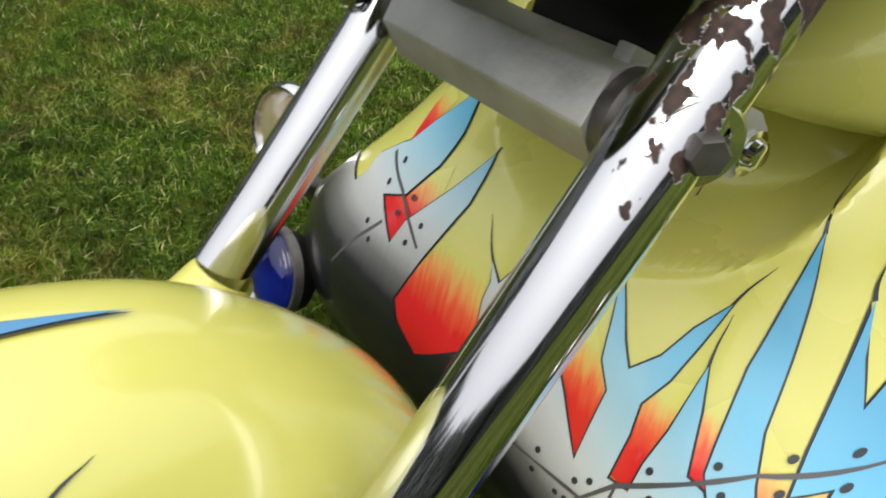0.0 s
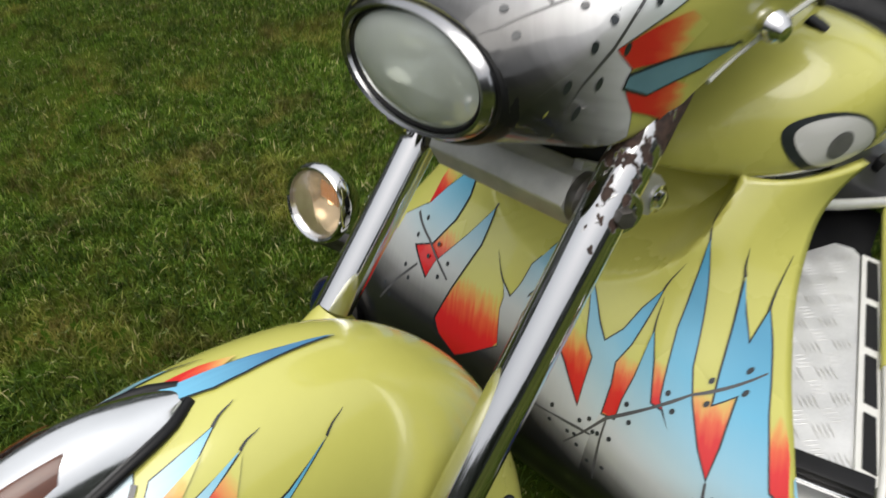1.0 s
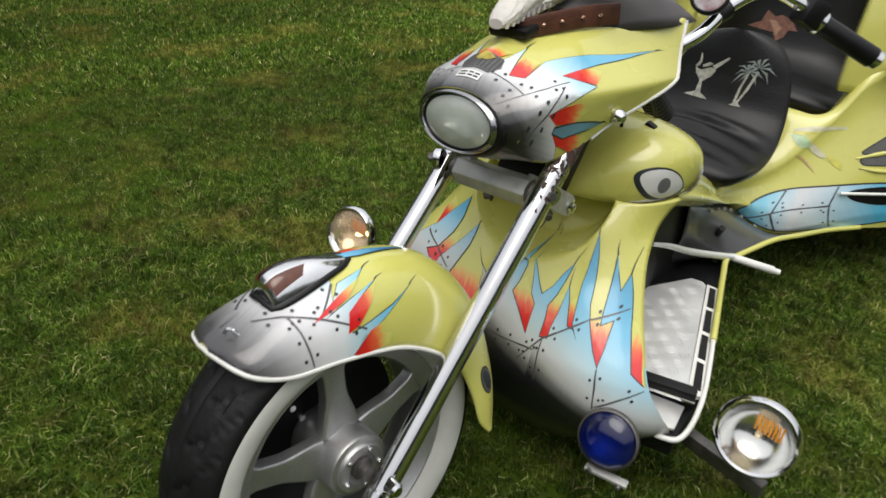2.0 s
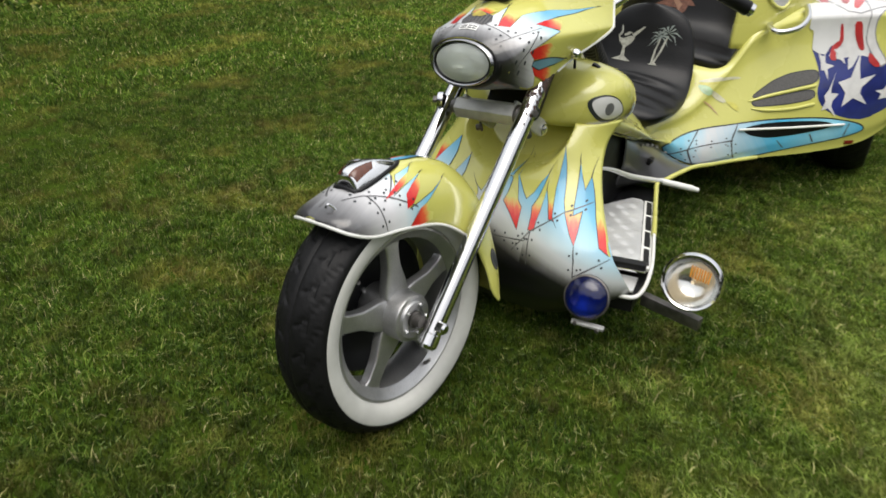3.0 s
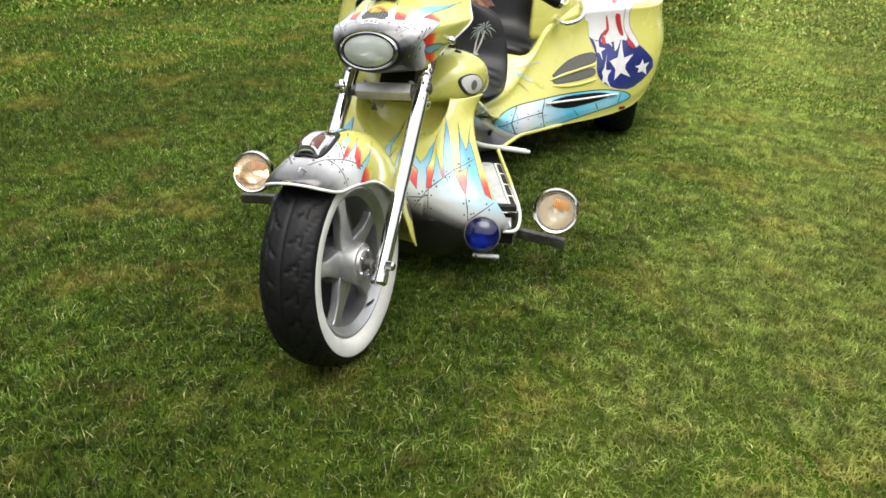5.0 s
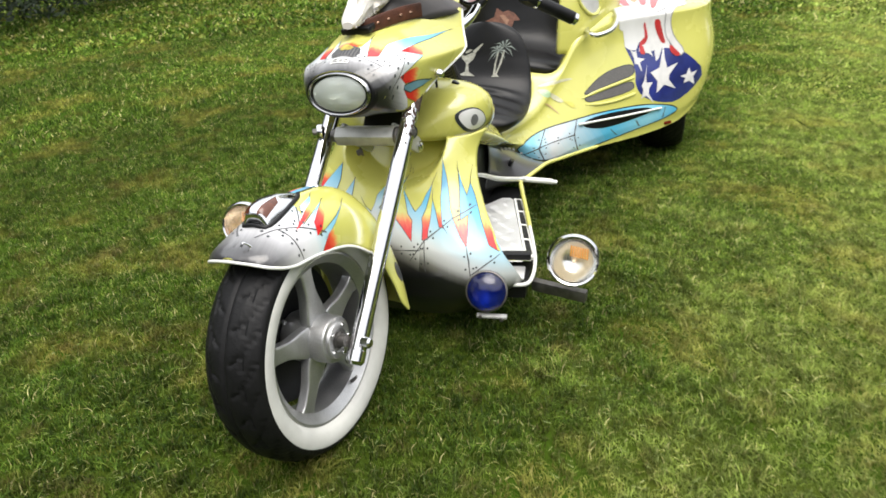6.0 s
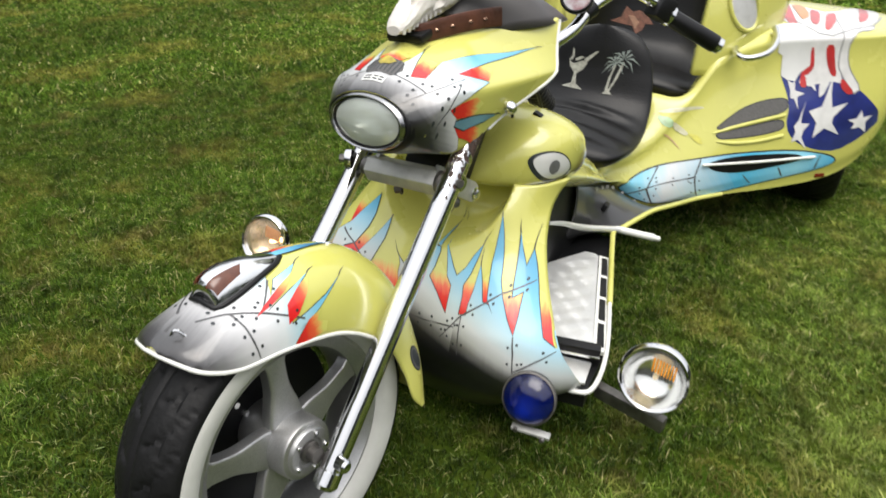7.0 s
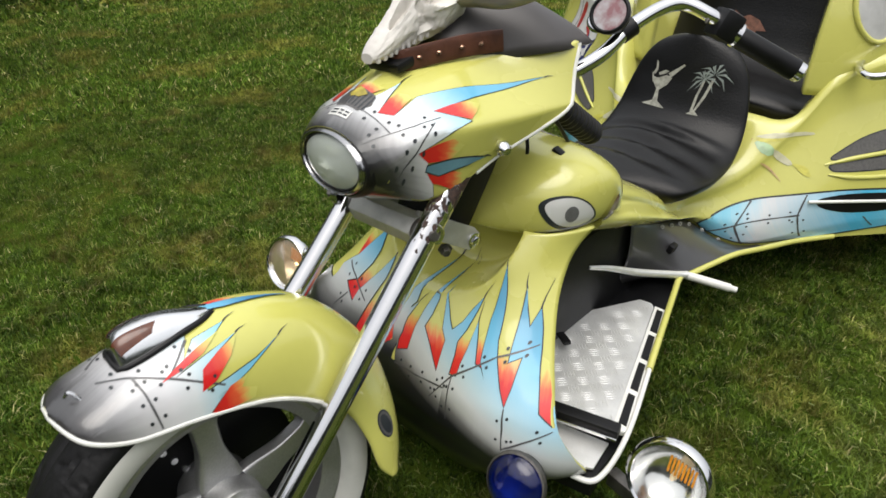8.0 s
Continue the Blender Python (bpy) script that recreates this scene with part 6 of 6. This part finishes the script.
# shell wings and grab handles beside the passenger seat
for sg in (1, -1):
    def wing(u, v, off=0.0):
        x = lerp(0.31, 0.54, u)
        z = lerp(0.66, 1.22, v)
        y = 2.215 + 0.05 * math.sin(u * 2.2) + 0.30 * u ** 3 + 0.16 * v * v
        return Vector((x * sg, y, z - 0.18 * u ** 4 * v))
    bm = sheet(bm_(), wing, 20, 20)
    bmesh.ops.triangulate(bm, faces=bm.faces)
    bmw = bm.copy()
    wob = part("seat_wing", bm, M_YELLOW, trike, "yellow shell wing beside the passenger seat", None, -0.05 * sg)
    wsh = Shell(bmw, (0, 1, 0), (1, 0, 0), (0, 0, 1))
    oval = [((0.412 + 0.038 * math.cos(t) * 1.0 - 0.075 * math.sin(t) * 0.42) * sg, 0.93 + 0.098 * math.sin(t)) for t in (2 * math.pi * k / 30 for k in range(30))]
    ring = [wsh.at(a, b, WING_T + 0.002) for a, b in oval]
    if None not in ring:
        part("inset_rim", tube(bm_(), ring + [ring[0]], 0.009, 10, False), M_YELLOW, wob)
    paint("inset_panel", oval, wsh, material("pale_inset", (0.60, 0.60, 0.60), 0.4, 0.2, 0.2, 0.15, 30), wob, WING_T + 0.003, label="pale grey inset panel")
    part("grab_handle", tube(bm_(), arc([(0.455 * sg, 2.31, 0.775), (0.47 * sg, 2.22, 0.765), (0.52 * sg, 2.18, 0.757), (0.585 * sg, 2.24, 0.775), (0.60 * sg, 2.34, 0.81), (0.575 * sg, 2.43, 0.84)], 8), 0.013, 14), M_CHROME, rear_body, "chrome grab handle")

# embroidery on the rider's backrest
me = seat.data
bms = bm_()
bms.from_mesh(me)
bmesh.ops.triangulate(bms, faces=bms.faces)
bms.to_mesh(me)
ss = Shell(bms, (0, 1, 0), (1, 0, 0), (0, 0, 1))
GLASS = [[(-0.135, 0.598), (-0.04, 0.598), (-0.075, 0.616), (-0.083, 0.658), (-0.093, 0.658), (-0.095, 0.616)], [(-0.125, 0.692), (-0.104, 0.664), (-0.092, 0.654), (-0.080, 0.654), (-0.055, 0.676), (-0.044, 0.700), (-0.066, 0.706), (-0.10, 0.690)], [(-0.050, 0.700), (-0.006, 0.748), (-0.012, 0.752), (-0.062, 0.712)],
    [(-0.120, 0.748), (-0.112, 0.742), (-0.106, 0.716), (-0.114, 0.700), (-0.124, 0.702), (-0.116, 0.720)], [(-0.100, 0.708), (-0.076, 0.722), (-0.060, 0.720), (-0.072, 0.710), (-0.096, 0.700)], [(-0.128, 0.704), (-0.122, 0.704), (-0.110, 0.676), (-0.116, 0.672)]]
for poly in GLASS:
    paint("embroidery", poly, ss, P_THREAD, seat, 0.002, label="silver embroidered cocktail glass")
for poly in ([(0.042, 0.598), (0.085, 0.598), (0.070, 0.610), (0.090, 0.66), (0.104, 0.722), (0.096, 0.722), (0.080, 0.66), (0.063, 0.610)], [(0.055, 0.602), (0.062, 0.61), (0.064, 0.66), (0.074, 0.71), (0.067, 0.71), (0.056, 0.66), (0.052, 0.61)]):
    paint("embroidery", poly, ss, P_THREAD, seat, 0.002, label="silver embroidered palm trunk")
for cx, cz, rr in ((0.100, 0.735, 0.058), (0.070, 0.718, 0.050)):
    for k in range(8):
        t = radians(-30 + 240 * k / 7)
        e, f_ = Vector((math.cos(t), math.sin(t))), Vector((-math.sin(t), math.cos(t)))
        o = Vector((cx, cz))
        tip = o + e * rr * (1.1 if k % 2 else 0.85) + Vector((0, -0.45 * rr))
        mid = o + e * rr * 0.55 + Vector((0, -0.02 * rr))
        paint("embroidery", [tuple(o), tuple(mid + f_ * 0.0045), tuple(tip), tuple(mid - f_ * 0.0035)], ss, P_LEAF, seat, 0.002 + 0.0002 * k)

# embroidered emblem on the passenger's backrest
bmp = bm_()
bmp.from_mesh(pseat.data)
bmesh.ops.triangulate(bmp, faces=bmp.faces)
pillion_shell = Shell(bmp, SHOULDER_D, SHOULDER_A, SHOULDER_B)
P_RUST = material("red_brown_embroidery", (0.20, 0.085, 0.055), 0.6, 0, 0, 0.5, 60, 0.3, 300)
EMBLEM = [(0.926, 1.943), (0.972, 1.952), (0.99, 1.995), (1.02, 1.965), (1.046, 1.968), (1.081, 1.944), (1.109, 1.899), (1.075, 1.905), (1.065, 1.879), (1.037, 1.865), (1.023, 1.903), (0.969, 1.923)]
paint("embroidery", EMBLEM, pillion_shell, P_RUST, pseat, 0.002, label="red-brown embroidered emblem")
paint("embroidery", [(1.0, 1.955), (1.03, 1.945), (1.05, 1.915), (1.035, 1.885), (1.02, 1.92)], pillion_shell, material("tan_embroidery", (0.36, 0.20, 0.13), 0.6, 0, 0, 0.4, 60, 0.3, 300), pseat, 0.003)

# ---- grass ----
def grass_material(name):
    """Blades: each its own green, drier and browner in patches, lighter and darker by mown stripes, with the trike's
    soft shade put into the dark one.
    """
    m = bpy.data.materials.new(name)
    m.use_nodes = True
    nt = m.node_tree
    b = nt.nodes["Principled BSDF"]
    b.inputs["Roughness"].default_value = 0.6
    b.inputs["Specular IOR Level"].default_value = 0.2

    def ramp(stops, source):
        r = nt.nodes.new("ShaderNodeValToRGB")
        while len(r.color_ramp.elements) < len(stops):
            r.color_ramp.elements.new(0.5)
        for e, (p, c) in zip(r.color_ramp.elements, stops):
            e.position, e.color = p, (*c, 1)
        nt.links.new(source, r.inputs[0])
        return r.outputs[0]

    def cloud_noise(scale, detail, lo, hi, to_lo, to_hi):
        n = nt.nodes.new("ShaderNodeTexNoise")
        n.inputs["Scale"].default_value, n.inputs["Detail"].default_value = scale, detail
        nt.links.new(tc.outputs["Object"], n.inputs["Vector"])
        return ranged(n.outputs["Fac"], lo, hi, to_lo, to_hi)

    def ranged(source, lo, hi, to_lo, to_hi):
        r = nt.nodes.new("ShaderNodeMapRange")
        r.interpolation_type = 'SMOOTHSTEP'
        for key, val in (("From Min", lo), ("From Max", hi), ("To Min", to_lo), ("To Max", to_hi)):
            r.inputs[key].default_value = val
        nt.links.new(source, r.inputs[0])
        return r.outputs[0]

    def maths(op, a, c):
        n = nt.nodes.new("ShaderNodeMath")
        n.operation = op
        for k, v in enumerate((a, c)):
            if isinstance(v, (int, float)):
                n.inputs[k].default_value = v
            else:
                nt.links.new(v, n.inputs[k])
        return n.outputs[0]

    def mixed(fac, a, colour):
        n = nt.nodes.new("ShaderNodeMix")
        n.data_type = 'RGBA'
        nt.links.new(fac, n.inputs[0])
        nt.links.new(a, n.inputs[6])
        n.inputs[7].default_value = (*colour, 1)
        return n.outputs[2]

    geo = nt.nodes.new("ShaderNodeNewGeometry")
    tc = nt.nodes.new("ShaderNodeTexCoord")
    sp = nt.nodes.new("ShaderNodeSeparateXYZ")
    nt.links.new(tc.outputs["Object"], sp.inputs[0])
    col = ramp([(0.0, (0.018, 0.038, 0.004)), (0.30, (0.046, 0.092, 0.009)), (0.62, (0.088, 0.155, 0.016)), (0.86, (0.145, 0.225, 0.030)), (0.95, (0.26, 0.28, 0.07)), (1.0, (0.52, 0.46, 0.24))], geo.outputs["Random Per Island"])
    col = mixed(cloud_noise(2.1, 5, 0.50, 0.66, 0.0, 0.55), col, (0.24, 0.205, 0.045))
    col = mixed(cloud_noise(5.5, 4, 0.56, 0.70, 0.0, 0.42), col, (0.19, 0.135, 0.045))
    # across the mown stripes, a little askew of the trike; the dark one also holds its painted shade
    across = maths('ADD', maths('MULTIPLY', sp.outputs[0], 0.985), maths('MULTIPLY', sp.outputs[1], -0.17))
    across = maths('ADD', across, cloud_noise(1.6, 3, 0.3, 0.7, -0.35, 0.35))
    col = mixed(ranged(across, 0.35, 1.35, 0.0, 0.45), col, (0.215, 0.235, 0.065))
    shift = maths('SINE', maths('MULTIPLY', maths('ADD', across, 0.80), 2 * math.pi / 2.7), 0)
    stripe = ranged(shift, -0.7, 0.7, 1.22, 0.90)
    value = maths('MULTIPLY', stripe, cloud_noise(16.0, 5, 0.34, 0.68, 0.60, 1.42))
    # lighter towards +x, beyond the dark stripe
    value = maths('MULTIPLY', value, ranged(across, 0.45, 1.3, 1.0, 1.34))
    # paler with growing y, darker at the front
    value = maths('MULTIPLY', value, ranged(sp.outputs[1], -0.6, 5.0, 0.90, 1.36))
    hs = nt.nodes.new("ShaderNodeHueSaturation")
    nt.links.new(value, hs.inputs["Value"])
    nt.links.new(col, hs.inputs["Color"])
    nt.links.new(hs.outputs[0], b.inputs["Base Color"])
    tl = nt.nodes.new("ShaderNodeBsdfTranslucent")
    nt.links.new(hs.outputs[0], tl.inputs[0])
    ms = nt.nodes.new("ShaderNodeMixShader")
    ms.inputs[0].default_value = 0.3
    nt.links.new(b.outputs[0], ms.inputs[1])
    nt.links.new(tl.outputs[0], ms.inputs[2])
    nt.links.new(ms.outputs[0], nt.nodes["Material Output"].inputs[0])
    return m


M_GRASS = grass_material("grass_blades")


def grass(name, count, r0, r1, h0, h1, w, two, seed, centre=(0.3, 0.7)):
    """One field of blades between two radii: each blade a bent strip, or a single sliver far off."""
    g = np.random.default_rng(seed)
    rad = np.sqrt(g.uniform(r0 ** 2, r1 ** 2, count))
    th = g.uniform(0, 2 * np.pi, count)
    x, y = centre[0] + rad * np.cos(th), centre[1] + rad * np.sin(th)
    # tufts: blades drawn towards scattered centres
    cell = 0.09
    wx_ = x + 0.06 * np.sin(y * 7.3) + 0.04 * np.sin(x * 13.1 + y * 5.7)
    wy_ = y + 0.06 * np.sin(x * 6.1 + 1.0) + 0.04 * np.sin(y * 11.7 - x * 4.3)
    cx, cy = np.floor(wx_ / cell), np.floor(wy_ / cell)
    hx = np.modf(np.abs(np.sin(cx * 12.9898 + cy * 78.233) * 43758.5453))[0]
    hy = np.modf(np.abs(np.sin(cx * 39.346 + cy * 11.135) * 24634.6345))[0]
    pull = 0.24 * g.random(count)
    x = x + ((cx + hx) * cell - wx_) * pull
    y = y + ((cy + hy) * cell - wy_) * pull
    tall = 0.62 + 0.75 * hx
    z = np.array([-0.047] * count)
    h = g.uniform(h0, h1, count) * tall
    lean = np.abs(g.normal(0, 0.85, count)).clip(0, 2.0)
    la = g.uniform(0, 2 * np.pi, count)
    fa = g.uniform(0, np.pi, count)
    wx, wy = np.cos(fa) * w * 0.5 * g.uniform(0.6, 1.4, count), np.sin(fa) * w * 0.5
    lx, ly = np.cos(la) * lean * h, np.sin(la) * lean * h
    P = lambda a, b, c: np.stack([a, b, c], 1)
    base0, base1 = P(x - wx, y - wy, z), P(x + wx, y + wy, z)
    tip = P(x + lx, y + ly, z + h * (1 - 0.20 * lean.clip(0, 2.4)))
    if two:
        mid0 = P(x - wx * 0.8 + lx * 0.32, y - wy * 0.8 + ly * 0.32, z + h * 0.58)
        mid1 = P(x + wx * 0.8 + lx * 0.32, y + wy * 0.8 + ly * 0.32, z + h * 0.58)
        V = np.stack([base0, base1, mid1, mid0, tip], 1).reshape(-1, 3)
        o = np.arange(count)[:, None] * 5
        loops = (o + np.array([0, 1, 2, 3, 3, 2, 4])).reshape(-1)
        starts = (np.arange(count)[:, None] * 7 + np.array([0, 4])).reshape(-1)
    else:
        V = np.stack([base0, base1, tip], 1).reshape(-1, 3)
        loops = np.arange(count * 3)
        starts = np.arange(count) * 3
    me_ = bpy.data.meshes.new(name)
    me_.vertices.add(len(V))
    me_.vertices.foreach_set("co", V.astype(np.float32).ravel())
    me_.loops.add(len(loops))
    me_.loops.foreach_set("vertex_index", loops.astype(np.int32))
    me_.polygons.add(len(starts))
    me_.polygons.foreach_set("loop_start", starts.astype(np.int32))
    me_.update(calc_edges=True)
    me_.materials.append(M_GRASS)
    return tagged(new(name, me_), "short green lawn grass with some dry straw blades", "grass", kind="stuff")


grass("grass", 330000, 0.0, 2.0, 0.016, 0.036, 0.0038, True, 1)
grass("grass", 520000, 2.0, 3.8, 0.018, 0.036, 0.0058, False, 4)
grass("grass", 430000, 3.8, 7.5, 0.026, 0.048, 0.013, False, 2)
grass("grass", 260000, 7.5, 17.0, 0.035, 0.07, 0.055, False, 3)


def clippings(count, radius, seed, centre=(0.3, 0.3)):
    """Loose cut blades lying on top of the lawn."""
    g = np.random.default_rng(seed)
    rad, th = radius * np.sqrt(g.random(count)), g.uniform(0, 2 * np.pi, count)
    c = np.stack([centre[0] + rad * np.cos(th), centre[1] + rad * np.sin(th), g.uniform(-0.034, -0.020, count)], 1)
    a = g.uniform(0, 2 * np.pi, count)
    half = g.uniform(0.004, 0.013, count)[:, None]
    d = np.stack([np.cos(a), np.sin(a), g.uniform(-0.22, 0.22, count)], 1) * half
    w = np.stack([-np.sin(a), np.cos(a), g.uniform(-0.6, 0.6, count)], 1) * g.uniform(0.0006, 0.0012, count)[:, None]
    V = np.stack([c - d - w, c - d + w, c + d + w * 0.6, c + d - w * 0.6], 1).reshape(-1, 3)
    me_ = bpy.data.meshes.new("grass_clippings")
    me_.from_pydata(V.tolist(), [], (np.arange(count)[:, None] * 4 + np.arange(4)).tolist())
    me_.materials.append(M_CUT)
    return tagged(new("grass_clippings", me_), "loose pale cut grass blades lying on the lawn", "grass clippings", kind="stuff")


M_CUT = material("pale_cut_grass", (0.30, 0.31, 0.11), 0.6, 0, 0, 0.5, 9, other=(0.12, 0.18, 0.04))
clippings(12000, 3.4, 11)

# ---- hedge at the far side of the lawn, and two added out of view ----
M_HEDGE = material("dark_hedge_leaves", (0.030, 0.055, 0.016), 0.5, 0, 0, 0.6, 6, other=(0.008, 0.016, 0.005))


def hedge(x, y0, y1, height, depth, count, seed, turn=0.0, leaf=1.0):
    """A dark hedge: stems under a crowd of small leaves with an uneven face."""
    g = np.random.default_rng(seed)
    y = g.uniform(y0, y1, count)
    z = g.uniform(0.02, 1, count) ** 0.8 * height
    out = 0.25 * np.sin(y * 1.3) + 0.18 * np.sin(y * 3.1 + z * 2) + g.normal(0, 0.16, count)
    px = x + out + (g.random(count) ** 2) * -depth
    n = g.normal(0, 1, (count, 3))
    n /= np.linalg.norm(n, axis=1)[:, None]
    t = np.cross(n, g.normal(0, 1, (count, 3)))
    t /= np.linalg.norm(t, axis=1)[:, None]
    b = np.cross(n, t)
    sz = g.uniform(0.03, 0.075, count)[:, None] * leaf
    c = np.stack([px, y, z - 0.05], 1)
    V = np.stack([c - t * sz, c - b * sz * 0.5, c + t * sz, c + b * sz * 0.5], 1).reshape(-1, 3)
    me_ = bpy.data.meshes.new("hedge")
    me_.from_pydata(V.tolist(), [], (np.arange(count)[:, None] * 4 + np.arange(4)).tolist())
    me_.materials.append(M_HEDGE)
    ob = new("hedge", me_)
    ob.matrix_world = Matrix.Rotation(radians(turn), 4, 'Z')
    return tagged(ob, "dark green hedge along the edge of the lawn, partly added out of view", "hedge", kind="stuff")


hedge(-8.2, -6.0, 14.0, 4.5, 1.4, 110000, 5)
# added unseen behind the camera and at the right, to darken reflections
hedge(-10.0, -15.0, 12.0, 5.0, 1.4, 45000, 6, 90, 2.2)
hedge(-13.0, -14.0, 12.0, 4.5, 1.4, 45000, 7, 180, 2.2)
